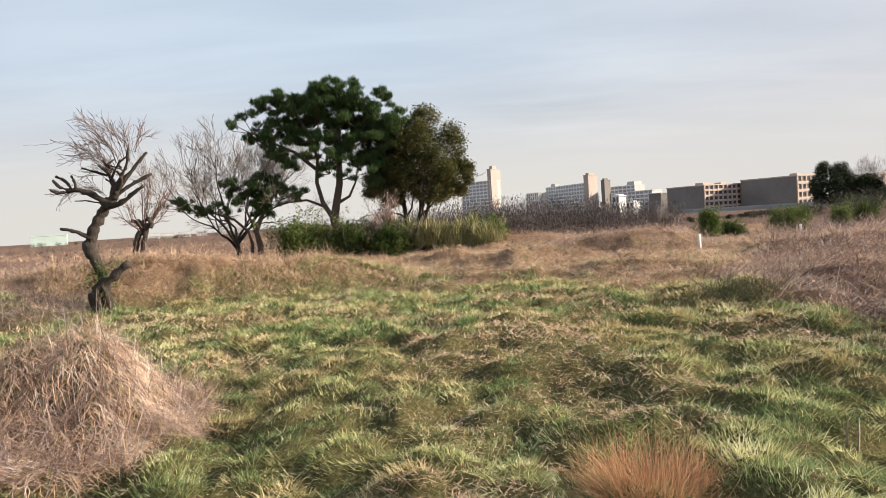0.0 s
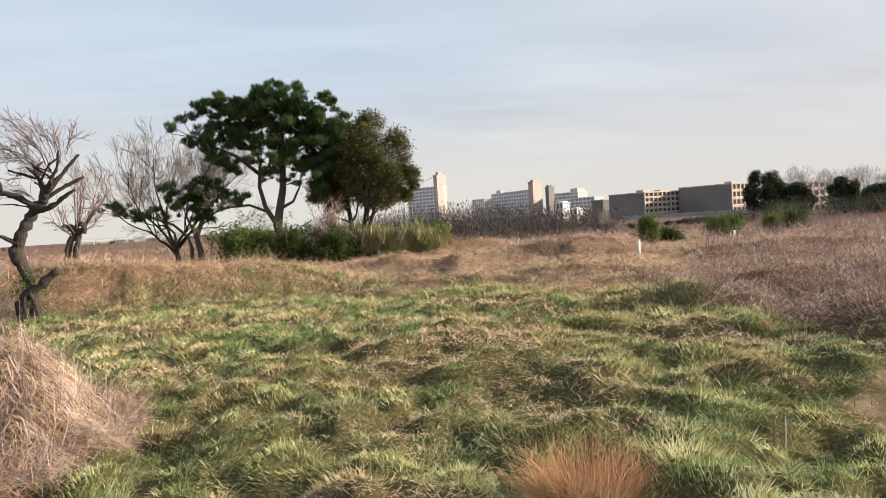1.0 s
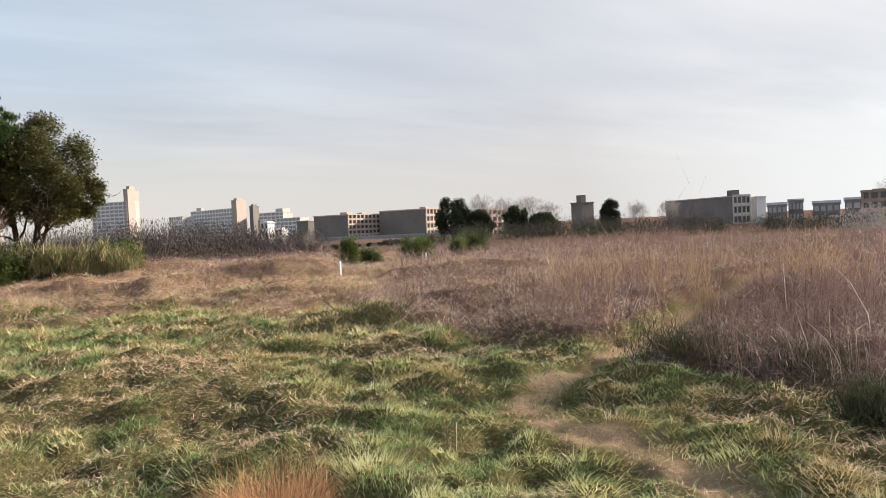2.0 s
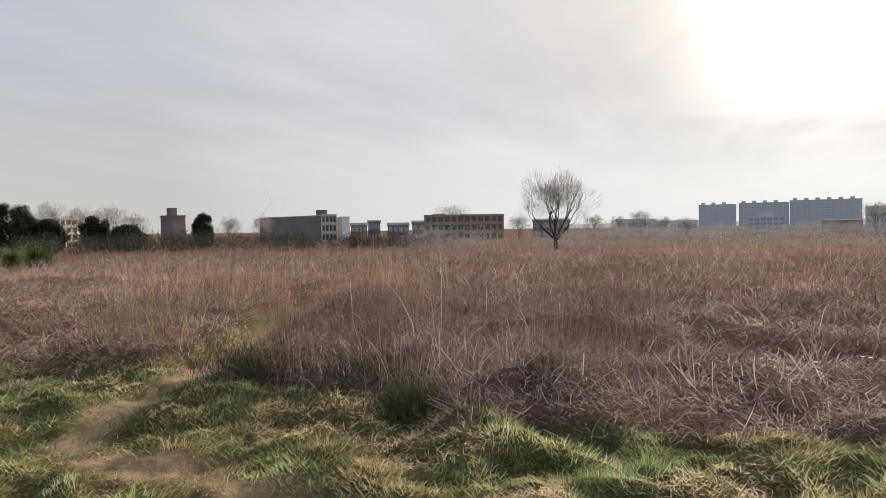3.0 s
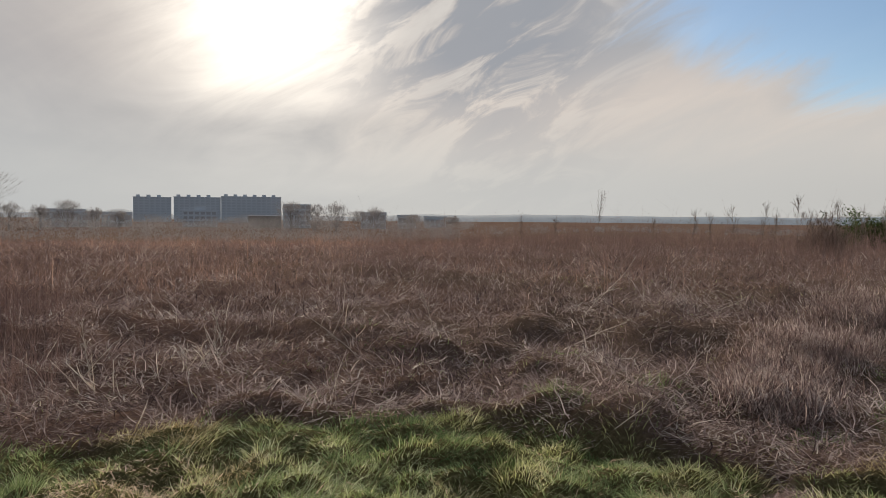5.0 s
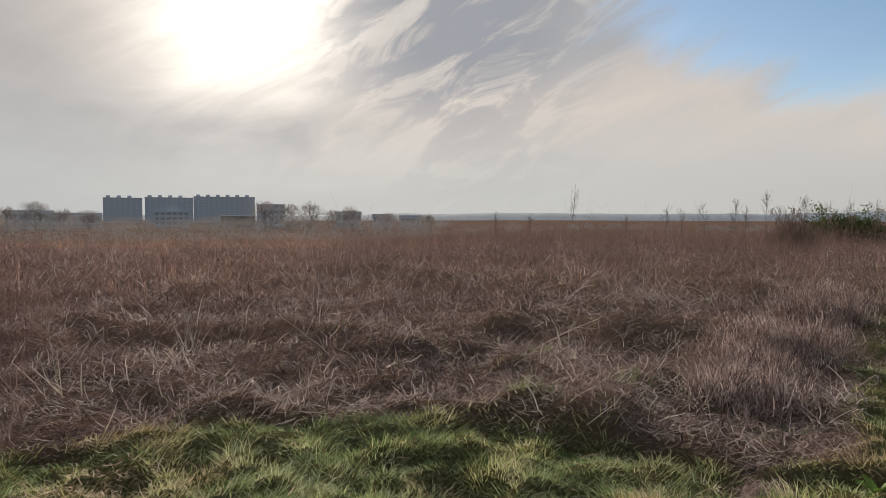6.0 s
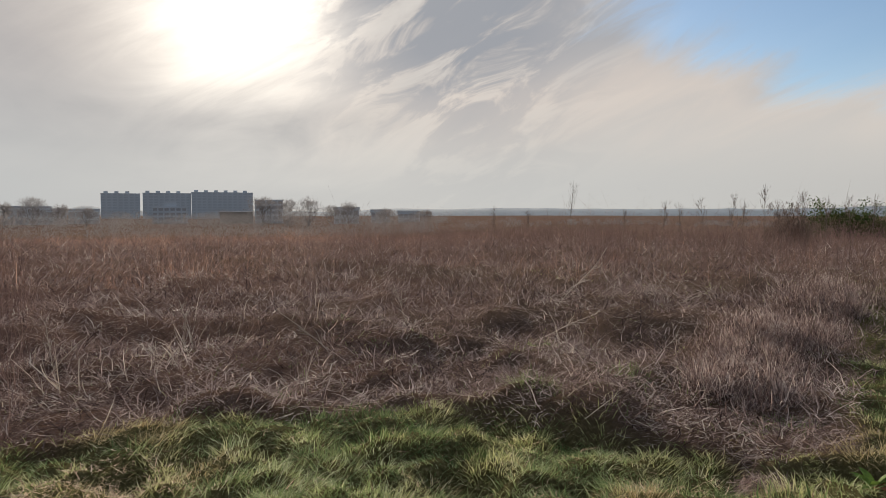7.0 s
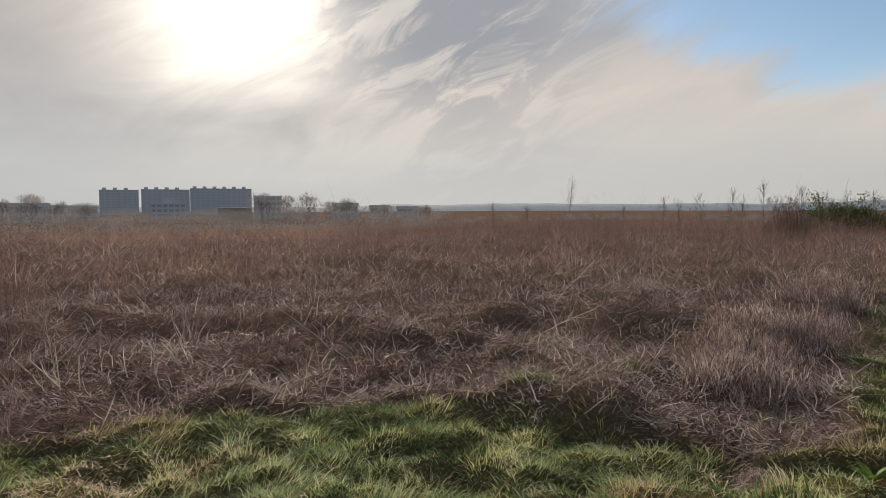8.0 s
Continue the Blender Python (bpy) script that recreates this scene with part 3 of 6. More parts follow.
def dry_patch(x, y):
    g = (1 - zone_weeds(x, y)) * (1 - 0.6 * zone_straw(x, y)) * smooth(0.05, 0.3, path_distance(x, y))
    return g * (0.04 + 0.75 * np.maximum(smooth(0.525, 0.60, fbm(x, y, 1.1, 27) + 0.03 * smooth(5.0, 8.0, y)) * (1 - 0.8 * smooth(1.0, -1.0, y)), np.exp(-(x / 0.6) ** 2 - ((y - 5.0) / 0.55) ** 2)))


def straw_here(x, y):
    return zone_straw(x, y) * (1 - 0.6 * zone_weeds(x, y))


def weeds_here(x, y):
    return zone_weeds(x, y) * (0.35 + 0.65 * smooth(0.38, 0.55, fbm(x, y, 1.6, 33)))


def weed_height(x, y):
    """Low at the edge and in the trampled hollow, tall beyond."""
    inside = x - np.interp(y, EDGE_Y, EDGE_X)
    h = 0.22 + 0.10 * smooth(0, 2.5, inside) + 0.46 * smooth(8.0, 15.0, inside + (fbm(x, y, 4, 37) - 0.5) * 4)
    h = h + 0.32 * smooth(-4.2, -5.2, y) * smooth(0.1, 0.6, inside) * smooth(3.5, 1.5, inside)
    tall = np.exp(-((x - 9.5) / 3.2) ** 2 - ((y - 5.4) / 2.2) ** 2) * 0.75 + np.exp(-((x - 7.3) / 1.6) ** 2 - ((y - 3.6) / 1.3) ** 2) * 0.4
    h = h + tall
    north = above_path(x, y)
    hn = 0.36 + 0.30 * smooth(0.45, 0.6, fbm(x, y, 1.8, 34)) + 1.0 * np.exp(-((x - 11) / 3.0) ** 2 - ((y - 10.5) / 1.8) ** 2) + 0.25 * smooth(6, 20, x)
    far_rise = 0.40 * smooth(14, 24, np.hypot(x, y)) * smooth(98, 118, np.degrees(np.arctan2(x, y))) - 0.12
    return (np.where(north, hn, h) + far_rise) * (0.45 + 0.7 * fbm(x, y, 1.4, 39) + 0.4 * fbm(x, y, 4.5, 38, 2))


def russet_here(x, y):
    band = smooth(13.0, 16.0, np.hypot(x, y) + (fbm(x, y, 5, 43) - 0.5) * 5) * (x > 8) * (1 - above_path(x, y) * 0.8)
    patch = np.exp(-((x - 14.0) / 1.6) ** 2 - ((y - 9.2) / 1.4) ** 2)
    south = smooth(104, 122, np.degrees(np.arctan2(x, y)))
    return np.clip(band * smooth(0.40, 0.56, fbm(x, y, 4.5, 47)) * (1 - 0.75 * south) + patch, 0, 1) * zone_weeds(x, y)


def carpet(stuff, n, rng, r0, r1, where, length, width, a0=-42, a1=150, power=1.6, nseg=2):
    """Short matted blades, combed together by the lie of each hummock."""
    x, y, r = scatter(n, r0, r1, a0, a1, rng, power)
    keep = rng.random(n) < where(x, y)
    x, y, r = x[keep], y[keep], r[keep]
    m = len(x)
    gx = land(x + 0.05, y) - land(x - 0.05, y)
    gy = land(x, y + 0.05) - land(x, y - 0.05)
    comb = np.where(np.hypot(gx, gy) > 0.012, np.arctan2(-gy, -gx), fbm(x, y, 0.7, 57, 2) * 2 * np.pi * 3)
    lie = smooth(0.35, 0.65, fbm(x, y, 0.5, 58, 2))
    l0 = rng.uniform(0.1, 0.7, m) + 0.4 * lie
    stuff.blades(np.stack([x, y, land(x, y) - 0.005], 1), comb + rng.normal(0, 1.1, m), length * rng.uniform(0.5, 1.4, m) * np.sqrt(np.maximum(r / 8, 1)),
                 width * np.sqrt(np.maximum(r / 4, 1)) * rng.uniform(0.7, 1.4, m), l0, l0 + rng.uniform(0.4, 1.7, m), nseg=nseg, twist=rng.normal(0, 0.7, m))


def hair(stuff, n, rng, r0, r1, where, length, width, a0=-37, a1=146, power=1.5, nseg=2, droop=1.0):
    """Grass falling outward over the hummocks, each tuft swept its own way; where(x, y, one) picks the tufts."""
    x, y, r = scatter(n, r0, r1, a0, a1, rng, power)
    best, away, one, two = tuft_of(x, y)
    keep = rng.random(n) < where(x, y, one) * smooth(0.05, 0.42, best)
    x, y, r, best, away, one, two = (v[keep] for v in (x, y, r, best, away, one, two))
    m = len(x)
    sweep = two * 2 * np.pi
    head = np.where(rng.random(m) < 0.25 + 0.4 * one, sweep + rng.normal(0, 0.45, m), away + rng.normal(0, 0.6, m))
    l0 = 0.15 + 0.75 * (1 - best) + rng.uniform(0.0, 0.45, m)
    l1 = l0 + droop * rng.uniform(0.35, 1.25, m)
    L = length * (0.65 + 0.7 * two) * rng.uniform(0.55, 1.3, m) * np.sqrt(np.maximum(r / 9, 1))
    stuff.blades(np.stack([x, y, land(x, y) - 0.008], 1), head, L, width * np.sqrt(np.maximum(r / 4, 1)) * rng.uniform(0.7, 1.3, m), l0, l1, nseg=nseg, twist=rng.normal(0, 0.6, m), curl=rng.normal(0, 0.7, m))


def turf(x, y):
    return (1 - 0.96 * zone_weeds(x, y)) * (1 - 0.85 * zone_straw(x, y)) * clear(x, y) * (1 - 0.8 * smooth(0.525, 0.60, fbm(x, y, 1.1, 27)) * (1 - 0.8 * smooth(1.0, -1.0, y))) * (1 - 0.8 * np.exp(-(x / 0.6) ** 2 - ((y - 5.0) / 0.55) ** 2))


def lushness(x, y, one):
    """Chance number of the tuft against the wider patch: 0 sere, 1 deep green."""
    return 0.62 * one + 0.95 * (fbm(x, y, 0.9, 23) - 0.31) + 0.10 * smooth(0.5, -1.0, y) - 0.09 * smooth(5.0, 8.0, y) * smooth(-2.0, 2.0, x) - 0.16 * np.exp(-((x - 4.4) / 1.2) ** 2 - ((y - 2.6) / 1.5) ** 2) + 0.10 * np.exp(-((x - 1.6) / 1.6) ** 2 - ((y - 4.5) / 1.8) ** 2)


def grassy(x, y):
    return (1 - 0.9 * zone_weeds(x, y)) * (1 - 0.8 * zone_straw(x, y)) * clear(x, y) * (1 - 0.75 * smooth(0.50, 0.60, fbm(x, y, 1.1, 27))) * (1 - 0.2 * fresh(x, y)) * (0.10 + 0.90 * smooth(0.25, 0.7, hummock(x, y)))


def make_field():
    rng = np.random.default_rng(11)
    g = Stuff()
    mid = lambda x, y, one: turf(x, y) * smooth(0.30, 0.36, lushness(x, y, one)) * smooth(0.60, 0.54, lushness(x, y, one))
    deep = lambda x, y, one: turf(x, y) * smooth(0.54, 0.60, lushness(x, y, one))
    sere = lambda x, y, one: turf(x, y) * smooth(0.36, 0.30, lushness(x, y, one))
    hair(g, 270000, rng, 1.9, 9, mid, 0.10, 0.0050)
    hair(g, 200000, rng, 8.8, 24, mid, 0.10, 0.0095, a0=-37, a1=45, nseg=1, droop=0.7)
    carpet(g, 70000, rng, 1.9, 8.5, grassy, 0.050, 0.0055, a0=-37, a1=146, power=1.5, nseg=1)
    carpet(g, 60000, rng, 8.5, 24, grassy, 0.055, 0.0085, a0=-37, a1=42, power=1.5, nseg=1)
    carpet(g, 24000, rng, 8.0, 22, grassy, 0.07, 0.008, a0=112, a1=146, power=1.5, nseg=1)
    carpet(g, 45000, rng, 0.25, 14, lambda x, y: np.ones(len(x)), 0.10, 0.013, a0=146, a1=323, power=1.2, nseg=1)
    carpet(g, 8000, rng, 0.2, 2.2, lambda x, y: np.ones(len(x)), 0.08, 0.009, a0=-37, a1=146, power=1.0, nseg=1)
    field_stuff("meadow_grass", g, GREEN, "tufted yellow-green winter grass on uneven ground", "grass")
    g = Stuff()
    hair(g, 250000, rng, 1.9, 9, deep, 0.11, 0.0048, droop=1.1)
    hair(g, 200000, rng, 8.8, 22, deep, 0.11, 0.0098, a0=-37, a1=45, nseg=1, droop=0.7)
    field_stuff("lush_grass", g, LUSH, "deep green tufts of fresh grass", "grass")
    g = Stuff()
    hair(g, 250000, rng, 1.9, 9, sere, 0.11, 0.0044, droop=1.3)
    hair(g, 200000, rng, 8.8, 24, sere, 0.10, 0.0095, a0=-37, a1=45, nseg=1, droop=0.9)
    field_stuff("sere_grass", g, SERE, "bleached yellow tufts of old grass", "dry grass")
    g = Stuff()
    litter(g, 140000, rng, 1.8, 9, dry_patch, 0.065, 0.0058, a0=-37, a1=146, power=1.5, rise=0.03, tilt=(1.3, 1.7), nseg=1)
    litter(g, 30000, rng, 1.8, 9, dry_patch, 0.11, 0.0050, a0=-37, a1=146, power=1.6, rise=0.05, tilt=(1.2, 1.7))
    litter(g, 110000, rng, 8, 24, dry_patch, 0.085, 0.0095, a0=-37, a1=45, power=1.5, rise=0.05, nseg=1)
    litter(g, 210000, rng, 9, 38, straw_here, 0.13, 0.0105, a0=-37, a1=46, power=1.2, rise=0.06, heap=0.10, tilt=(1.4, 1.75), nseg=1)
    litter(g, 20000, rng, 9, 30, straw_here, 0.26, 0.006, a0=-37, a1=46, power=1.2, rise=0.10, heap=0.12, tilt=(1.25, 1.7))
    litter(g, 50000, rng, 7, 24, lambda x, y: 0.8 * zone_weeds(x, y) * above_path(x, y), 0.14, 0.0062, a0=10, a1=60, power=1.4, rise=0.12, heap=0.2, tilt=(1.0, 1.7), nseg=1)
    litter(g, 9000, rng, 34, 130, lambda x, y: np.ones(len(x)), 0.13, 0.015, a0=-37, a1=30, power=1.3, rise=0.05, tilt=(0.6, 1.5), nseg=1)
    litter(g, 40000, rng, 2.4, 14, lambda x, y: 0.75 * smooth(0.42, 0.16, path_distance(x, y)), 0.06, 0.0045, a0=15, a1=100, power=1.5, rise=0.012, tilt=(1.35, 1.6), nseg=1)
    field_stuff("dry_straw", g, STRAW, "flattened straw-coloured dead grass", "dry grass")
    g = Stuff()
    litter(g, 110000, rng, 3.5, 14, zone_weeds, 0.10, 0.0068, a0=12, a1=146, power=1.5, rise=0.04, heap=0.04, tilt=(1.3, 1.8), nseg=1)
    litter(g, 55000, rng, 3.5, 14, zone_weeds, 0.23, 0.0066, a0=12, a1=146, power=1.5, rise=0.08, heap=0.12, tilt=(1.0, 1.8), nseg=3)
    litter(g, 100000, rng, 12, 45, lambda x, y: np.maximum(zone_weeds(x, y), 0.2 * straw_here(x, y)), 0.18, 0.009, a0=-37, power=1.3, rise=0.12, heap=0.2, tilt=(1.1, 1.7), nseg=1)
    litter(g, 26000, rng, 12, 32, zone_weeds, 0.26, 0.0060, a0=20, power=1.3, rise=0.22, heap=0.30, tilt=(0.8, 1.7), nseg=2)
    litter(g, 24000, rng, 8.0, 24, lambda x, y: 0.8 * (1 - zone_weeds(x, y)), 0.16, 0.0075, a0=112, a1=146, power=1.4, rise=0.09, tilt=(0.9, 1.65), nseg=1)
    field_stuff("dry_vines", g, VINE, "tangled greyish-brown dead vines and brambles", "dry weeds")
    g = Stuff()
    stems(g, 1100, rng, 3.5, 15, weeds_here, lambda x, y: weed_height(x, y) * 1.15, 0.0040, a0=15, power=1.3, lean=0.75, branch=2, nseg=3, clump=9, fan=0.17)
    stems(g, 5200, rng, 13, 60, lambda x, y: zone_weeds(x, y) * smooth(10, 28, np.degrees(np.arctan2(x, y))), weed_height, 0.0055, a0=0, power=1.3, lean=0.8, branch=1, clump=10, fan=0.3)
    stems(g, 12000, rng, 40, 140, lambda x, y: 0.9 * smooth(52, 38, np.degrees(np.arctan2(x, y))), lambda x, y: 0.25 + 0.5 * fbm(x, y, 9, 3), 0.014, a0=-37, power=1.2, nseg=1)
    stems(g, 1000, rng, 5.5, 14, lambda x, y: zone_weeds(x, y) * smooth(0.35, 0.5, fbm(x, y, 1.3, 32)), lambda x, y: 0.40 + 0.50 * fbm(x, y, 1.6, 30), 0.0046, a0=34, a1=78, power=1.3, lean=0.35, branch=2, nseg=3, clump=8, fan=0.16)
    stems(g, 1500, rng, 16, 34, lambda x, y: zone_weeds(x, y) * smooth(0.45, 0.6, fbm(x, y, 3.5, 35)), lambda x, y: 1.05 + 0.8 * fbm(x, y, 3, 36), 0.0036, a0=100, a1=146, power=1.1, lean=0.14, branch=3, nseg=3, clump=3, fan=0.2)
    field_stuff("dead_weeds", g, WEED, "standing dead brown weed stalks", "dry weeds")
    g = Stuff()
    stems(g, 2600, rng, 12, 60, russet_here, lambda x, y: 0.22 + 0.72 * fbm(x, y, 2.0, 49), 0.0042, a0=30, power=1.3, lean=0.75, branch=2, nseg=2, clump=14, fan=0.34)
    stems(g, 500, rng, 15, 45, russet_here, lambda x, y: 0.50 + 0.50 * fbm(x, y, 2.0, 49), 0.0048, a0=30, power=1.3, lean=0.4, nseg=3, clump=4, fan=0.3)
    field_stuff("russet_grass", g, REED, "russet dry reed grass standing waist high", "reed grass")
    g = Stuff()
    tall_here = lambda x, y: np.exp(-((x - 11.5) / 3.0) ** 2 - ((y - 9.8) / 2.2) ** 2) * zone_weeds(x, y) * smooth(0.40, 0.62, fbm(x, y, 1.2, 45))
    stems(g, 1500, rng, 9, 20, tall_here, lambda x, y: 0.75 + 0.5 * fbm(x, y, 1.5, 49), 0.005, a0=30, a1=65, power=1.0, lean=0.3, branch=1, clump=11, fan=0.12)
    field_stuff("tan_grass", g, TAN, "bright tan dry grass standing beside the path", "reed grass")
    g = Stuff()
    pale = lambda x, y: zone_weeds(x, y) * smooth(0.5, 0.7, fbm(x, y, 1.5, 91))
    stems(g, 420, rng, 4.5, 22, pale, lambda x, y: 0.35 + 0.4 * fbm(x, y, 0.8, 93), 0.009, a0=15, a1=140, power=1.2, lean=0.8, nseg=3)
    stems(g, 700, rng, 4.2, 14, pale, lambda x, y: weed_height(x, y) * 0.95, 0.0065, a0=15, power=1.4, lean=0.6, nseg=3)
    litter(g, 20000, rng, 4.0, 22, lambda x, y: zone_weeds(x, y) * smooth(0.50, 0.66, fbm(x, y, 0.7, 95)), 0.17, 0.0072, a0=15, power=1.4, rise=0.10, heap=0.14, tilt=(1.2, 1.7), nseg=2)
    field_stuff("bleached_stalks", g, PALE, "bleached pale broken stalks among the weeds", "dry weeds")


make_field()


# ---- trees and bushes ----
def tree_parts(tree, lines_by_depth, bark, twig, fine=2, least=0.006):
    """Trunk and main limbs one by one; the branching past them joined, too many to count."""
    top = max(lines_by_depth)
    lines_by_depth = {d: [(p, np.maximum(r, least)) for p, r in ls] for d, ls in lines_by_depth.items()}
    for l in lines_by_depth[top]:
        part_of("trunk", tube_mesh("trunk", [l], bark, 9), tree)
    for l in lines_by_depth.get(top - 1, []):
        part_of("limb", tube_mesh("limb", [l], bark, 6), tree)
    rest = [l for d, ls in lines_by_depth.items() if fine <= d < top - 1 for l in ls]
    if rest:
        tagged(part_of("branching", tube_mesh("branching", rest, bark, 5), tree), kind="stuff")
    thin = [l for d, ls in lines_by_depth.items() if d < min(fine, top - 1) for l in ls]
    if thin:
        tagged(part_of("twig_growth", tube_mesh("twig_growth", thin, twig, 4), tree), kind="stuff")


def bare_tree(at, height, label, seed, fork=0.28, depth=5, radius=0.12, first=4, angle=0.5, trunk_bend=(0, 0), bark=None, twig=None, group="bare trees", open_=0.75, least=0.006):
    rng = np.random.default_rng(seed)
    tree = thing("bare_tree", at, label, "tree", group)
    out = {}
    pts = np.array([(0, 0, -0.2), (trunk_bend[0] * 0.4, trunk_bend[1] * 0.4, height * fork * 0.5), (trunk_bend[0], trunk_bend[1], height * fork)])
    out[depth + 1] = [(pts, [radius * 1.25, radius, radius * 0.85])]
    for i in range(first):
        a = 2 * np.pi * i / first + rng.uniform(-0.4, 0.4)
        tilt = rng.uniform(0.25, open_)
        d = np.array([math.cos(a) * math.sin(tilt), math.sin(a) * math.sin(tilt), math.cos(tilt)])
        grow(out, pts[-1] - np.array([0, 0, rng.uniform(0, height * 0.06)]), d, height * 0.27, radius * 0.55, depth, rng, angle, 0.74, (3, 4), 0.12, 0.28, 0.62)
    tree_parts(tree, out, bark or BARK, twig or TWIGBARK, 2, least)
    return tree


def needle_tufts(stuff, centres, rng, per=12, length=0.2, width=0.018):
    k = np.repeat(np.arange(len(centres)), per)
    m = len(k)
    az = rng.uniform(0, 2 * np.pi, m)
    ln = np.abs(rng.normal(0.5, 0.42, m))
    stuff.blades(centres[k] + rng.normal(0, 0.03, (m, 3)), az, length * rng.uniform(0.7, 1.3, m), width, ln, ln + 0.15, nseg=1, twist=rng.uniform(-1.5, 1.5, m))


def pads(centres, radii, density, rng):
    """Points in flattened, lumpy clouds."""
    out = []
    for c, r in zip(centres, radii):
        m = int(density * r * r)
        v = rng.normal(0, 1, (m, 3))
        v /= np.linalg.norm(v, axis=1)[:, None]
        v *= (rng.random(m) ** 0.45)[:, None] * r
        v[:, 2] *= 0.55
        out.append(np.array(c) + v)
    return np.concatenate(out)


def pine(at, label, trunk, limbs, clumps, seed, radius):
    rng = np.random.default_rng(seed)
    tree = thing("pine_tree", at, label, "tree", "pines")
    lines = [(np.array(t, float), np.linspace(r, r * 0.35, len(t))) for t, r in trunk]
    part_of("trunk", tube_mesh("trunk", lines, PINEBARK, 10), tree)
    for l, r in limbs:
        part_of("limb", tube_mesh("limb", [(np.array(l, float), np.linspace(r, r * 0.3, len(l)))], PINEBARK, 7), tree)
    c, r, shoots = [], [], []
    for (x, y, z), rr in clumps:
        rr *= 1.26
        for _ in range(max(5, int(rr * 17))):
            v = rng.normal(0, 0.55, 3) * rr
            v[2] *= 0.6
            p = np.array((x, y, z)) + v
            c.append(p)
            r.append(rr * rng.uniform(0.22, 0.42))
            shoots.append(curve_line((x, y, z - rr * 0.3), p - np.array((x, y, z - rr * 0.3)), np.linalg.norm(p - np.array((x, y, z - rr * 0.3))), 0.025, 0.008, rng, 3, 0.2))
    tagged(part_of("shoot_growth", tube_mesh("shoot_growth", shoots, PINEBARK, 4), tree), kind="stuff")
    s = Stuff()
    needle_tufts(s, pads(c, r, 620, rng), rng, 10, 0.18, 0.020)
    tagged(part_of("needle_growth", s.mesh("needle_growth", NEEDLE), tree, "dark green needle clusters"), kind="stuff")
    return tree


def leaf_cloud(stuff, centres, rng, per, spread_r, size, nseg=2):
    """Kite-shaped leaves scattered about the centres."""
    k = np.repeat(np.arange(len(centres)), per)
    m = len(k)
    v = rng.normal(0, 1, (m, 3)) * spread_r
    P = centres[k] + v
    az = rng.uniform(0, 2 * np.pi, m)
    ln = rng.uniform(0.5, 2.2, m)
    stuff.blades(P, az, size * rng.uniform(0.7, 1.3, m), size * (0.5 if nseg > 1 else 0.75), ln, ln + 0.3, nseg=nseg, twist=rng.uniform(-0.8, 0.8, m))


def lumpy(n, centre, rx, ry, rz, rng, lobes=9, shell=0.5):
    """Points in an uneven crown made out of overlapping lobes."""
    out = []
    for i in range(lobes):
        a, e = rng.uniform(0, 2 * np.pi), rng.uniform(-0.6, 1.2)
        c = np.array([math.cos(a) * math.cos(e) * rx, math.sin(a) * math.cos(e) * ry, math.sin(e) * rz]) * rng.uniform(0.35, 0.62)
        f = rng.uniform(0.38, 0.58)
        m = n // lobes
        v = rng.normal(0, 1, (m, 3))
        v /= np.linalg.norm(v, axis=1)[:, None]
        v *= (shell + (1 - shell) * rng.random(m) ** 0.5)[:, None]
        out.append(np.array(centre) + c + v * f * np.array([rx, ry, rz]))
    return np.concatenate(out)


def dome(n, centre, rx, ry, rz, rng, lobes=60, f=0.27, floor=-0.75):
    """Points in the billowing outer shell of a rounded crown."""
    out = []
    mean = (rx + ry + rz) / 3
    for i in range(lobes):
        u = rng.normal(0, 1, 3)
        u /= np.linalg.norm(u)
        u[2] = max(u[2], floor)
        c = u * np.array([rx, ry, rz]) * (rng.uniform(0.64, 0.80) if i % 5 else rng.uniform(0.2, 0.6))
        r = f * mean * rng.uniform(0.7, 1.2)
        v = rng.normal(0, 1, (n // lobes, 3)) + u * 0.5
        v *= (r * (0.45 + 0.55 * rng.random(n // lobes) ** 0.5) / np.linalg.norm(v, axis=1))[:, None]
        out.append(np.array(centre) + c + v * np.array([rx, ry, rz]) / max(rx, ry, rz))
    return np.concatenate(out)


def leafy_tree(name, at, label, height, rx, ry, crown_z, rz, seed, n=900, per=26, size=0.13, trunk_r=0.13, material=None, stems_=3, group="", lobes=60, domes=None, nseg=2, tight=1.0):
    rng = np.random.default_rng(seed)
    tree = thing(name, at, label, "tree", group)
    out = {}
    for i in range(stems_):
        a = 2 * np.pi * i / stems_ + rng.uniform(-0.5, 0.5)
        d = np.array([math.cos(a) * 0.22, math.sin(a) * 0.22, 1.0])
        d /= np.linalg.norm(d)
        pts, rad = curve_line((0.1 * math.cos(a), 0.1 * math.sin(a), -0.2), d, height * 0.5, trunk_r, trunk_r * 0.6, rng, 5, 0.12)
        out.setdefault(4, []).append((pts, rad))
        for j in range(3):
            grow(out, pts[-1 - j], spread(d, 0.6, rng), height * 0.24, trunk_r * 0.5, 3, rng, 0.6, 0.72, (2, 3), 0.1)
    tree_parts(tree, out, BARK, BARK, 1)
    s = Stuff()
    for c, ax, ay, az_ in domes or [((0, 0, crown_z), rx, ry, rz)]:
        share = ax * az_ / sum(d[1] * d[3] for d in domes) if domes else 1.0
        leaf_cloud(s, dome(int(n * share), c, ax, ay, az_, rng, max(int(lobes * share), 5)), rng, per, size * tight, size, nseg)
    part_of("crown", s.mesh("crown", material or LEAF), tree, "dense small dull green leaves")
    return tree


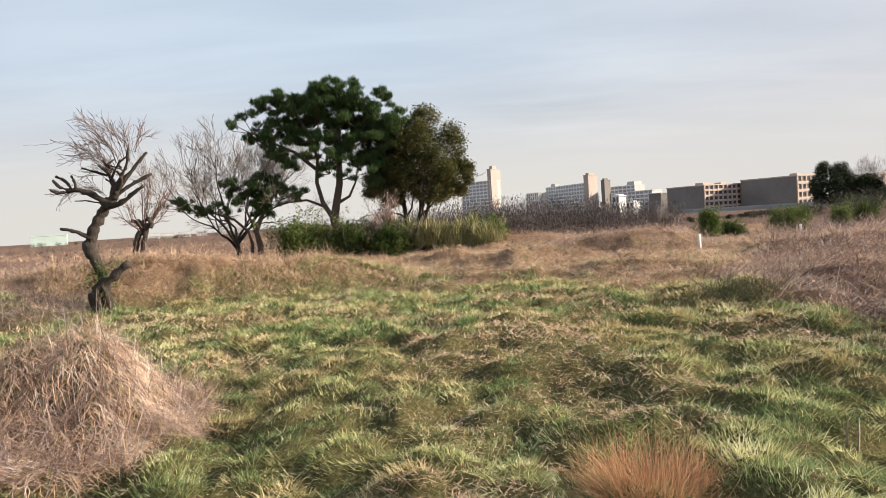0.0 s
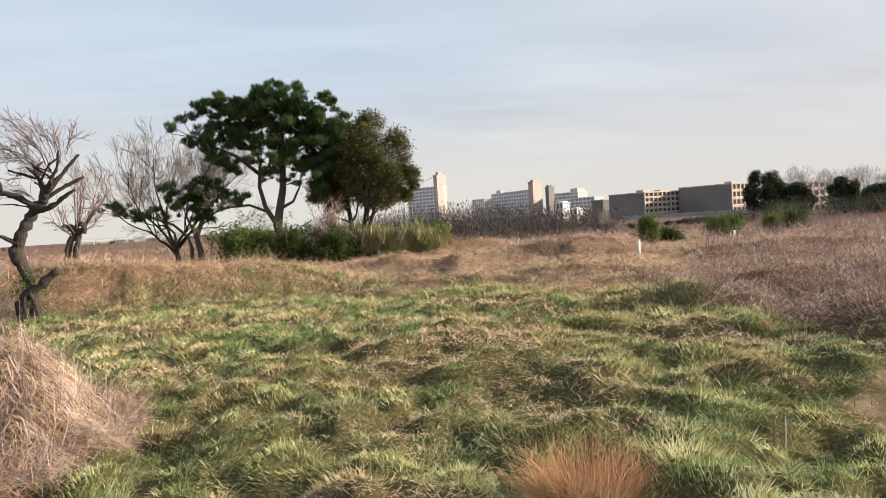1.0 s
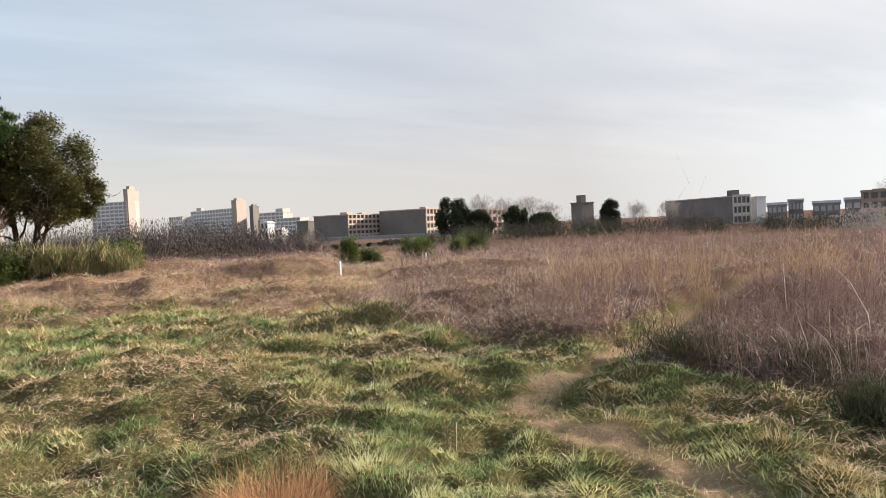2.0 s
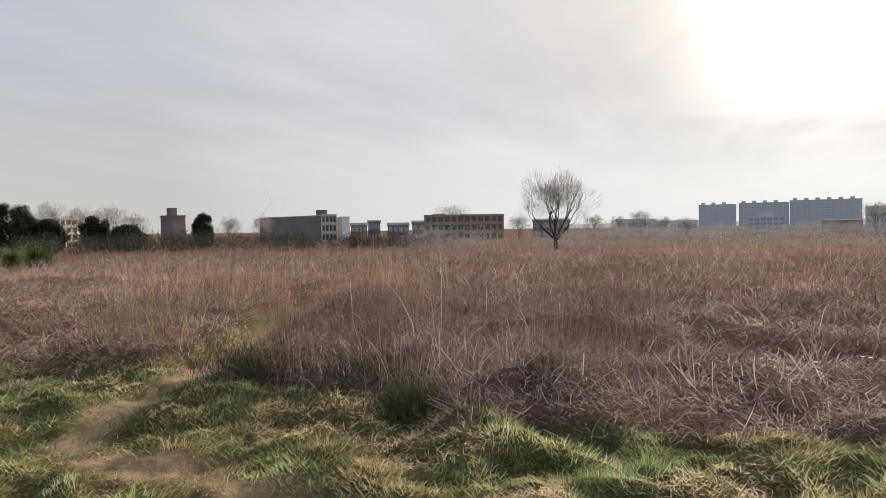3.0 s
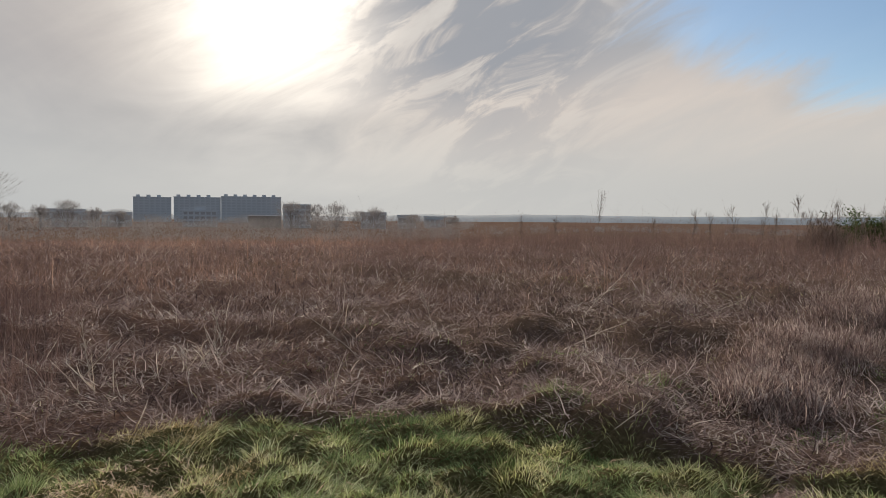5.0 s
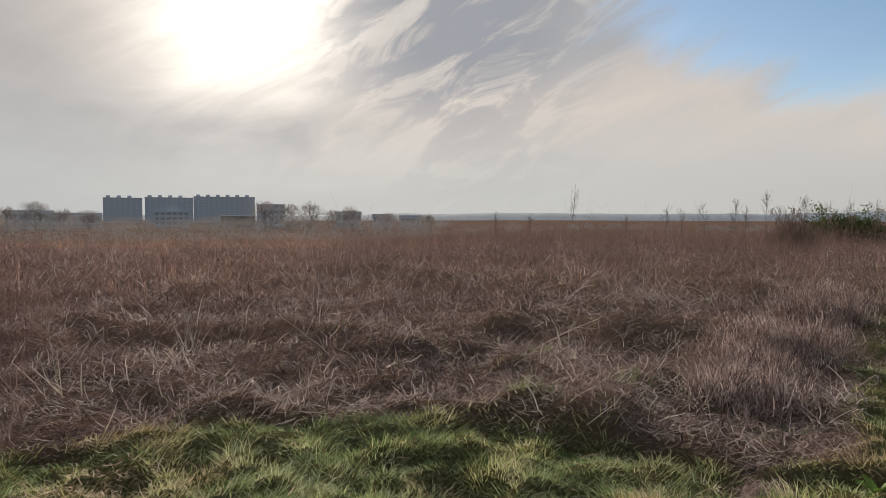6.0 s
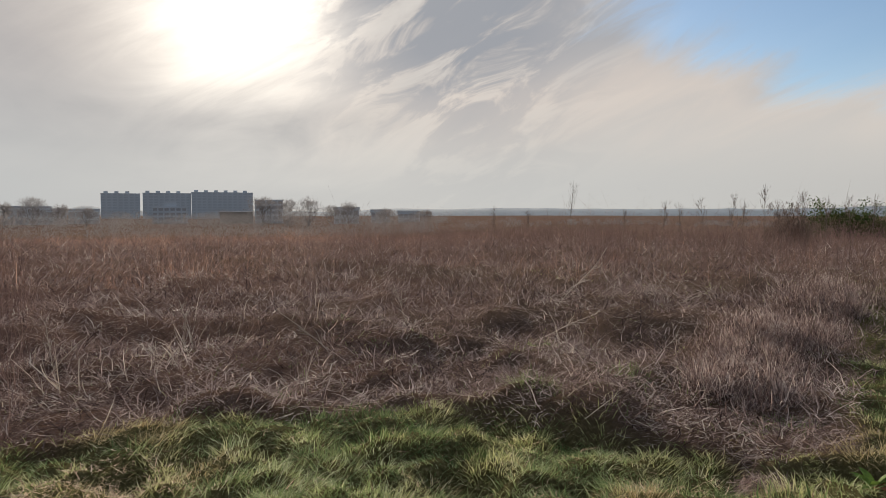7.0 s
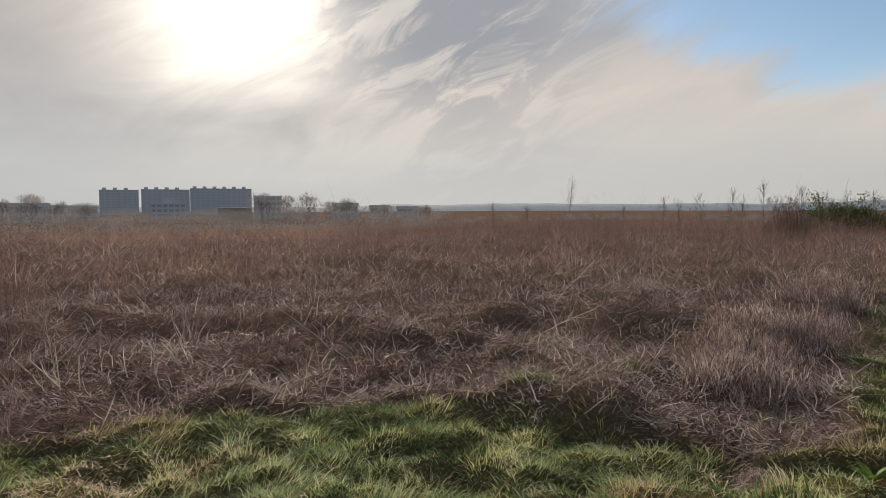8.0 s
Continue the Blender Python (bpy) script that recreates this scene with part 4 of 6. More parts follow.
def bush(at, label, rx, ry, h, seed, material, n=350, per=18, size=0.11, blade=False, group="bushes", name="bush"):
    rng = np.random.default_rng(seed)
    b = thing(name, at, label, "bush", group)
    lines = []
    for i in range(26):
        a = rng.uniform(0, 2 * np.pi)
        q = np.array([math.cos(a) * rx, math.sin(a) * ry, h * 1.1]) * np.array([rng.random(), rng.random(), rng.uniform(0.45, 1.1)])
        lines.append(curve_line((q[0] * 0.35, q[1] * 0.35, -0.1), q - np.array([q[0] * 0.35, q[1] * 0.35, 0]), np.linalg.norm(q), 0.018, 0.005, rng, 4, 0.25))
    tagged(part_of("woody_base", tube_mesh("woody_base", lines, TWIGBARK, 4), b), kind="stuff")
    s = Stuff()
    c = np.concatenate([dome(n // 2, (0, 0, h * 0.30), rx * 0.9, ry * 0.9, h * 0.62, rng, 24, 0.34), lumpy(n // 2, (0, 0, h * 0.36), rx, ry, h * 0.70, rng, 16, 0.2)])
    tips = np.array([l[0][-1] for l in lines])
    c = np.concatenate([c, (tips[:, None] * rng.uniform(0.6, 1.08, (len(tips), 5, 1))).reshape(-1, 3)])
    c = c[c[:, 2] > 0.02]
    if blade:
        k = np.repeat(np.arange(len(c)), per)
        m = len(k)
        ln = np.abs(rng.normal(0.35, 0.3, m))
        s.blades(c[k] + rng.normal(0, 0.08, (m, 3)), rng.uniform(0, 2 * np.pi, m), size * rng.uniform(0.6, 1.4, m), size * 0.055, ln, ln + rng.uniform(0.3, 1.2, m), nseg=2, twist=rng.normal(0, 0.6, m))
    else:
        leaf_cloud(s, c, rng, per, size, size)
    part_of("foliage", s.mesh("foliage", material), b)
    return b


def ground_at(x, y, up=0.0):
    return (x, y, float(land(x, y)) + up)


def swept_shoots(sweeps, o, rng, repeat, side=7, r=0.011, jitter=0.16, depth=0.45):
    """Long thin shoots along given sweeps (x, z), each with finer shoots off it."""
    lines = []
    for sweep in sweeps:
        for _ in range(repeat):
            q = np.array([(x, 0.0, z) for x, z in sweep]) - np.array([o[0], 0.0, o[2]])
            k = len(q)
            w = np.linspace(0.25, 1, k)[:, None]
            q = q + w * rng.normal(0, jitter, 3) * np.array([1, depth / jitter, 1]) + rng.normal(0, 0.03, q.shape)
            q[1:] = q[0] + (q[1:] - q[0]) * rng.uniform(0.45, 0.80)
            p, rad = knobby(q, np.linspace(r, r * 0.4, k), rng, 12, 0.1)
            lines.append((p, rad))
            for b in range(side):
                m = rng.integers(2, 11)
                t = p[m + 1] - p[m - 1]
                t /= np.linalg.norm(t)
                out = {}
                grow(out, p[m], spread(t, rng.uniform(0.25, 0.75), rng), rng.uniform(0.14, 0.38) * (1 + 20 * max(r - 0.012, 0)), r * 0.5, 1, rng, 0.5, 0.7, (1, 3), 0.1, 0.3, 0.7)
                lines += [l for ls in out.values() for l in ls]
    return [(p, np.maximum(rad, 0.0036)) for p, rad in lines]


def gnarled_tree():
    """Old pollarded tree: bent trunk, sawn stubs, a whip of young shoots on top."""
    rng = np.random.default_rng(5)
    at = (-6.88, 14.0, -0.05)
    tree = thing("pollarded_tree", at, "gnarled pollarded tree with a bent trunk, sawn stubs and bare shoots", "tree", "bare trees")
    o = np.array(at)

    def to(pts, dy=0.0, sway=0.0):
        return np.array([(x, 14.0 + dy + sway * k, z) for k, (x, z) in enumerate(pts)], float) - o

    def limb(name, pts, r0, r1, n=14, rough=0.17, dy=0.0, sway=0.0, label="", sides=9):
        p, rad = knobby(to(pts, dy, sway), np.linspace(r0, r1, len(pts)) * 0.72, rng, n, rough)
        part_of(name, tube_mesh(name, [(p, rad)], BARK, sides), tree, label)

    p, rad = knobby(to([(-6.86, -0.25), (-6.86, 0.3), (-6.93, 0.85), (-7.04, 1.14), (-7.15, 1.36), (-7.06, 1.61), (-6.92, 1.87), (-6.76, 2.11), (-6.62, 2.27), (-6.48, 2.46)], 0.06),
                    [0.17, 0.13, 0.095, 0.10, 0.125, 0.098, 0.095, 0.10, 0.105, 0.07], rng, 40, 0.13)
    part_of("trunk", tube_mesh("trunk", [(p, rad)], BARK, 12), tree, "dark bent trunk with furrowed bark")
    limb("side_trunk", [(-6.94, -0.2), (-6.98, 0.20), (-6.96, 0.43), (-6.79, 0.60), (-6.51, 0.78), (-6.24, 0.98)], 0.15, 0.115, 18, 0.12, -0.25, label="sawn-off leaning side trunk", sides=10)
    limb("root", [(-6.76, 0.58), (-6.68, 0.38), (-6.65, 0.14), (-6.72, -0.15)], 0.06, 0.05, dy=-0.3)
    limb("root", [(-6.85, 0.52), (-6.84, 0.22), (-6.80, -0.15)], 0.05, 0.05, dy=-0.36)
    limb("limb", [(-7.08, 1.55), (-7.34, 1.70), (-7.60, 1.76)], 0.055, 0.045, sway=-0.05, label="sawn stub")
    limb("limb", [(-6.62, 2.14), (-6.81, 2.31), (-7.0, 2.46), (-7.2, 2.51), (-7.40, 2.51)], 0.10, 0.065, sway=-0.03)
    for pts in ([(-7.34, 2.51), (-7.52, 2.58), (-7.62, 2.73)], [(-7.28, 2.52), (-7.41, 2.70), (-7.62, 2.81)], [(-7.2, 2.52), (-7.23, 2.67), (-7.29, 2.80)], [(-7.36, 2.49), (-7.55, 2.46), (-7.66, 2.54)]):
        limb("stub", pts, 0.042, 0.035, 10, 0.2, -0.12, rng.normal(0, 0.05))
    limb("limb", [(-6.82, 2.23), (-7.05, 2.29), (-7.25, 2.29)], 0.025, 0.014, sway=-0.06)
    limb("limb", [(-6.62, 2.14), (-6.32, 2.21), (-6.13, 2.35), (-5.86, 2.50)], 0.075, 0.045, sway=-0.05, label="sawn stub")
    limb("limb", [(-6.52, 2.32), (-6.29, 2.50), (-6.10, 2.62), (-5.80, 2.76)], 0.075, 0.042, sway=0.06, label="sawn stub")
    limb("limb", [(-6.50, 2.42), (-6.24, 2.73), (-6.0, 3.01), (-5.83, 3.19)], 0.080, 0.038, sway=0.03)
    limb("limb", [(-6.46, 2.52), (-6.18, 2.92), (-6.09, 3.26)], 0.055, 0.03, sway=-0.08)
    limb("limb", [(-6.49, 2.46), (-6.60, 2.82), (-6.69, 3.01), (-6.76, 3.09)], 0.060, 0.03, sway=0.05)
    limb("limb", [(-6.62, 2.77), (-6.86, 2.86), (-7.07, 2.94)], 0.034, 0.026, sway=-0.05, label="sawn stub")
    limb("limb", [(-6.57, 2.66), (-6.43, 2.87), (-6.30, 3.06)], 0.045, 0.026, sway=-0.04)
    limb("limb", [(-6.46, 2.44), (-6.31, 2.60), (-6.24, 2.70)], 0.07, 0.04, sway=-0.12)
    for k in range(9):
        x, z = -6.48 + rng.normal(0, 0.16), 2.55 + rng.uniform(-0.2, 0.45)
        limb("stub", [(x, z), (x + rng.normal(0, 0.10), z + 0.10), (x + rng.normal(0, 0.16), z + 0.22)], 0.04, 0.024, 8, 0.2, rng.normal(0, 0.08), rng.normal(0, 0.08), sides=6)
    sweeps = [[(-6.47, 2.81), (-6.73, 3.26), (-7.18, 3.42), (-7.70, 3.58)], [(-6.42, 2.95), (-6.64, 3.55), (-7.07, 3.97), (-7.54, 4.30)], [(-6.21, 3.05), (-6.23, 3.59), (-6.60, 3.94), (-7.10, 4.32)],
              [(-6.57, 2.82), (-6.80, 3.16), (-7.30, 3.66), (-7.65, 3.72)], [(-6.17, 3.05), (-6.13, 3.50), (-6.35, 3.90)], [(-6.50, 2.75), (-6.85, 3.10), (-7.40, 3.25)], [(-6.40, 2.9), (-6.6, 3.4), (-7.0, 3.75), (-7.3, 4.1)]]
    lines = swept_shoots(sweeps, o, rng, 3, 9, 0.0075, 0.12, 0.35)
    lines += swept_shoots([[(-6.05, 3.18), (-5.92, 3.45), (-5.78, 3.62)], [(-6.7, 2.4), (-7.05, 2.68), (-7.46, 2.70)], [(-7.3, 2.5), (-7.5, 2.4), (-7.7, 2.3)], [(-6.5, 2.6), (-6.8, 2.85), (-7.2, 2.95)]], o, rng, 3, 5, 0.008, 0.1, 0.2)
    tagged(part_of("shoot_growth", tube_mesh("shoot_growth", lines, SHOOTBARK, 4), tree, "thin reddish-brown bare shoots"), kind="stuff")
    s = Stuff()
    c = rng.normal(0, 1, (70, 3)) * np.array([0.16, 0.14, 0.16]) + np.array([0.0, -0.15, 0.75])
    leaf_cloud(s, c, rng, 10, 0.04, 0.06)
    part_of("ivy", s.mesh("ivy", SHRUB), tree, "small green ivy leaves on the trunk")


gnarled_tree()


def slim_pollard():
    """Two knotted stems with a cut head and a fan of thin upswept shoots."""
    rng = np.random.default_rng(21)
    at = (-10.45, 24.0, 0.0)
    tree = thing("bare_tree", at, "slim pollarded tree with knotted stems and upswept thin branches", "tree", "bare trees")
    o = np.array(at)
    for pts, r in (([(-10.62, -0.3), (-10.63, 0.5), (-10.62, 1.0), (-10.50, 1.45), (-10.34, 1.80)], 0.11), ([(-10.38, -0.3), (-10.36, 0.6), (-10.33, 1.2), (-10.18, 1.65), (-10.10, 1.95)], 0.095)):
        q = np.array([(x, 24.0, z) for x, z in pts]) - o
        part_of("trunk", tube_mesh("trunk", [knobby(q, np.linspace(r, r * 0.85, len(q)), rng, 20, 0.2)], BARK, 9), tree)
    for k in range(7):
        x, z = -10.25 + rng.normal(0, 0.13), 1.75 + rng.uniform(-0.25, 0.2)
        q = np.array([(x, 24 + rng.normal(0, 0.1), z), (x + rng.normal(0, 0.12), 24.0, z + 0.16), (x + rng.normal(0, 0.2), 24.0, z + 0.34)]) - o
        part_of("stub", tube_mesh("stub", [knobby(q, [0.08, 0.065, 0.05], rng, 8, 0.2)], BARK, 6), tree)
    sweeps = [[(-10.3, 1.7), (-10.65, 2.3), (-10.73, 3.3)], [(-10.2, 1.8), (-9.9, 2.8), (-9.3, 4.55)], [(-10.15, 1.8), (-9.5, 2.6), (-8.6, 3.8)], [(-10.2, 1.9), (-10.1, 3.0), (-9.95, 4.45)],
              [(-10.1, 1.8), (-9.6, 2.3), (-9.0, 3.2)], [(-10.2, 1.9), (-9.85, 3.2), (-9.7, 4.9)], [(-10.3, 1.7), (-10.7, 2.0), (-11.0, 2.5)], [(-10.1, 1.9), (-9.6, 2.9), (-9.0, 4.1)]]
    lines = swept_shoots(sweeps, o, rng, 2, 9, 0.019, 0.16, 0.5)
    tagged(part_of("shoot_growth", tube_mesh("shoot_growth", [(p, np.maximum(r, 0.0055)) for p, r in lines], SHOOTBARK, 4), tree, "thin reddish-brown upswept shoots"), kind="stuff")


slim_pollard()
bare_tree((-9.6, 33.0, -0.1), 8.2, "wide bare tree with a spreading fan of branches", 8, fork=0.15, depth=5, radius=0.12, first=7, angle=0.44, trunk_bend=(-0.2, 0), open_=1.1, least=0.0060, twig=TREETWIG)

pine((-8.3, 31.0, 0.0), "small dark pine leaning over a bare tree",
     [([(0.15, 0, -0.2), (0.2, 0, 0.7), (0.05, 0, 1.4), (0.4, 0, 2.2), (0.9, 0, 2.9)], 0.17), ([(-0.25, 0.1, -0.2), (-0.2, 0.1, 0.9), (-0.35, 0.1, 1.5)], 0.11)],
     [([(-0.3, 0.1, 1.4), (-0.9, 0, 2.0), (-1.8, -0.1, 2.35), (-2.6, -0.1, 2.6)], 0.07), ([(0.05, 0, 1.4), (-0.3, 0, 2.3), (-0.2, 0, 3.3)], 0.07),
      ([(0.4, 0, 2.2), (1.1, 0.1, 2.5), (1.9, 0.1, 2.8)], 0.06)],
     [((-3.0, -0.1, 2.75), 0.42), ((-2.45, 0, 2.5), 0.45), ((-1.75, -0.1, 2.45), 0.42), ((-1.1, 0, 2.25), 0.35), ((-0.35, 0, 3.2), 0.6), ((0.25, 0, 3.5), 0.6), ((0.0, 0, 2.75), 0.6),
      ((0.7, 0, 2.6), 0.5), ((1.3, 0, 2.95), 0.5), ((1.9, 0, 2.9), 0.4), ((0.6, 0.2, 3.2), 0.5)], 31, 0.17)

pine((-4.5, 31.0, 0.2), "tall dark green pine with a broad uneven crown",
     [([(0.0, 0, -0.3), (-0.1, 0, 0.8), (-0.25, 0, 1.5), (-0.1, 0, 2.2), (0.1, 0, 3.1), (0.15, 0.1, 4.3), (0.2, 0.1, 5.6), (0.3, 0, 6.8)], 0.24)],
     [([(-0.25, 0, 1.5), (-0.7, 0, 2.3), (-0.9, 0, 3.2), (-0.8, 0, 4.3), (-1.1, 0, 5.4), (-1.6, 0, 6.3)], 0.12), ([(-0.6, 0, 2.1), (-1.4, 0, 2.45), (-2.2, 0, 2.4), (-3.0, 0, 2.2)], 0.07),
      ([(-0.1, 0, 2.2), (0.5, 0, 2.5), (0.8, 0.1, 3.1), (1.0, 0.1, 4.0)], 0.08), ([(-0.9, 0, 3.8), (-1.8, 0, 4.6), (-2.8, 0, 5.1), (-3.4, 0, 5.7)], 0.09),
      ([(0.15, 0, 4.4), (1.0, 0, 5.2), (1.9, 0, 6.0)], 0.07), ([(0.2, 0, 5.3), (-0.7, 0, 6.2), (-1.9, 0, 6.7)], 0.07), ([(0.2, 0, 4.9), (1.2, -0.2, 5.0), (2.2, -0.2, 5.3)], 0.06)],
     [((-2.85, 0, 6.75), 0.62), ((-2.1, 0, 6.9), 0.6), ((-1.45, 0, 6.75), 0.7), ((-0.6, 0, 7.0), 0.62), ((0.15, 0, 7.15), 0.6), ((0.85, 0, 6.9), 0.72), ((2.2, 0, 6.75), 0.42), ((1.6, 0, 6.4), 0.6),
      ((-3.55, 0, 5.75), 0.6), ((-3.1, 0, 5.1), 0.6), ((-2.4, 0, 4.6), 0.62), ((-2.2, 0, 5.9), 0.6), ((-2.65, 0, 5.5), 0.55), ((-1.3, 0, 5.9), 0.7), ((-0.6, 0, 6.1), 0.8), ((0.3, 0, 6.2), 0.9),
      ((1.1, 0, 5.8), 0.8), ((1.9, 0, 5.5), 0.8), ((2.4, -0.2, 5.0), 0.7), ((0.0, 0.3, 5.2), 0.7), ((0.9, -0.2, 4.9), 0.7), ((0.1, -0.3, 4.3), 0.6), ((0.7, 0, 4.1), 0.55), ((1.4, 0, 4.2), 0.55),
      ((-0.3, 0, 3.7), 0.4), ((-0.7, -0.3, 4.5), 0.5), ((0.5, -0.3, 3.4), 0.35), ((-2.0, 0, 4.1), 0.45), ((1.7, 0, 3.6), 0.55), ((2.3, 0.2, 4.2), 0.6), ((1.9, 0.1, 3.0), 0.45), ((2.6, 0.2, 5.8), 0.55), ((-1.6, 0, 5.2), 0.5), ((1.2, 0.3, 5.3), 0.6)], 32, 0.24)

leafy_tree("evergreen_tree", (-1.25, 32.2, 0.2), "rounded evergreen broadleaf tree with brownish-green leaves", 5.4, 2.2, 2.2, 4.0, 2.4, 33, n=10500, per=10, size=0.115, trunk_r=0.10, stems_=5, lobes=105, nseg=1,
           domes=[((0.45, 0, 3.95), 2.30, 2.1, 2.42), ((2.45, -0.2, 3.4), 0.80, 0.8, 0.85), ((-1.25, -0.3, 2.85), 1.05, 1.2, 1.05), ((1.5, -0.3, 2.55), 1.0, 1.1, 0.95), ((-1.2, 0.2, 4.3), 1.0, 1.2, 1.2)])

bush((-5.5, 27.6, 0.0), "bright green leafy thicket under the pine", 1.7, 1.3, 1.75, 41, SHRUB, n=700, per=22, size=0.11)
bush((-3.6, 27.2, 0.1), "dark green shrub below the pine", 1.0, 1.0, 1.4, 42, DARKSHRUB, n=340, per=20, size=0.10)
bush((-2.3, 27.8, 0.1), "tall dry reddish weed clump by the evergreen", 0.55, 0.5, 2.1, 43, VINE, n=200, per=12, size=0.30, blade=True, name="weed_clump")
bush((-2.0, 26.9, 0.0), "dark green shrub below the evergreen", 1.1, 0.9, 1.3, 44, DARKSHRUB, n=340, per=20, size=0.10)
bush((0.0, 27.4, 0.0), "pale green cane grass with drooping blades", 1.5, 0.8, 1.05, 45, CANE, n=340, per=22, size=0.45, blade=True, name="cane_grass")
bush((1.6, 27.3, 0.0), "green cane grass with drooping blades", 0.9, 0.8, 0.95, 46, CANE, n=240, per=20, size=0.42, blade=True, name="cane_grass")
bush((2.0, 28.5, 0.0), "green shrub among cane grass", 0.8, 0.7, 1.4, 47, SHRUB, n=220, per=18, size=0.10)


# ---- posts and stakes ----
WHITE = solid("white_paint", (0.66, 0.65, 0.62), (0.82, 0.81, 0.78), 6.0, 0.6)
WOOD = solid("grey_wood", (0.20, 0.16, 0.12), (0.40, 0.34, 0.27), 9.0, 0.9, 0.4, 40, (1, 1, 0.2))


def marker_post(x, y, h, label, turn, lean):
    p = thing("marker_post", ground_at(x, y), label, "post", "marker posts", turn)
    p.matrix_world = p.matrix_world @ pose(0, 0, 0, 0, lean, 0)
    part("shaft", box(-0.032, 0.032, -0.032, 0.032, -0.3, h, bevel=0.006), WHITE, p)
    part("cap", box(-0.037, 0.037, -0.037, 0.037, h, h + 0.03, bevel=0.01), WHITE, p, "chamfered white cap")


# ---- far buildings ----
CONCRETE = solid("weathered_concrete", (0.42, 0.41, 0.39), (0.56, 0.55, 0.52), 0.15, 0.9)
DARKWALL = solid("grey_brown_render", (0.15, 0.135, 0.13), (0.21, 0.19, 0.175), 0.12, 0.9)
BEIGE = solid("beige_render", (0.44, 0.345, 0.29), (0.53, 0.42, 0.355), 0.12, 0.9)
TOWERBEIGE = solid("dull_beige_render", (0.35, 0.295, 0.265), (0.43, 0.365, 0.33), 0.12, 0.9)
PALEWALL = solid("pale_render", (0.66, 0.66, 0.66), (0.78, 0.78, 0.77), 0.12, 0.85)
# distance haze is put into this pale bluish wall colour
HAZEWALL = solid("haze_blue_render", (0.47, 0.52, 0.58), (0.56, 0.61, 0.67), 0.12, 0.9)
BROWNWALL = solid("brown_render", (0.27, 0.20, 0.16), (0.36, 0.28, 0.22), 0.12, 0.9)
ROOFGREY = solid("roof_sheet", (0.25, 0.25, 0.26), (0.38, 0.38, 0.39), 0.2, 0.7)
WHITEROOF = solid("white_roof_sheet", (0.75, 0.76, 0.78), (0.85, 0.86, 0.87), 0.2, 0.35)
GREENNET = solid("pale_green_net", (0.36, 0.46, 0.43), (0.46, 0.55, 0.52), 0.2, 0.6)
GLASS = solid("dark_window_glass", (0.06, 0.06, 0.065), (0.11, 0.11, 0.12), 0.5, 0.15, spec=0.6)


# far panes lightened: haze over the windows is put into their colour
FARGLASS = solid("haze_pale_window", (0.26, 0.28, 0.31), (0.40, 0.41, 0.44), 0.5, 0.35)


# tower panes close to the wall tone, haze painted in
HAZEGLASS = solid("haze_toned_window", (0.40, 0.45, 0.51), (0.48, 0.53, 0.59), 0.5, 0.5)


def shared_box(name, sx, sy, sz, material, store={}):
    key = (name, round(sx, 3), round(sy, 3), round(sz, 3), material.name)
    if key not in store:
        bm = box(0, sx, 0, sy, 0, sz)
        me = bpy.data.meshes.new(name)
        bm.to_mesh(me)
        bm.free()
        me.materials.append(material)
        store[key] = me
    return store[key]


def facade(house, L, H, floors, bays, wall, origin, turn, depth=0.6, band=0.36, pier=0.2, z0=0.0, balcony=False, glass=None):
    """Bands and piers standing proud of the recessed wall, a pane in each opening."""
    m = pose(*origin, 0, 0, turn)
    fh, bw = H / floors, L / bays
    for i in range(floors + 1):
        h = fh * band if i < floors else fh * 0.22
        ob = part_of("balcony_front" if balcony else "spandrel", shared_box("spandrel", L, depth, h, wall), house)
        ob.matrix_local = m @ pose(0, -depth, z0 + i * fh - (0 if i else 0))
    if pier:
        for j in range(bays + 1):
            w = bw * pier
            ob = part_of("pier", shared_box("pier", w, depth - 0.06, H, wall), house)
            ob.matrix_local = m @ pose(min(max(j * bw - w / 2, 0.02), L - w - 0.02), -depth + 0.05, z0)
    for i in range(floors):
        for j in range(bays):
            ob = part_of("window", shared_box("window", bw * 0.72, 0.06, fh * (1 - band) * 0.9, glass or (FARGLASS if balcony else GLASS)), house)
            ob.matrix_local = m @ pose((j + 0.14) * bw, -0.07, z0 + i * fh + fh * band)


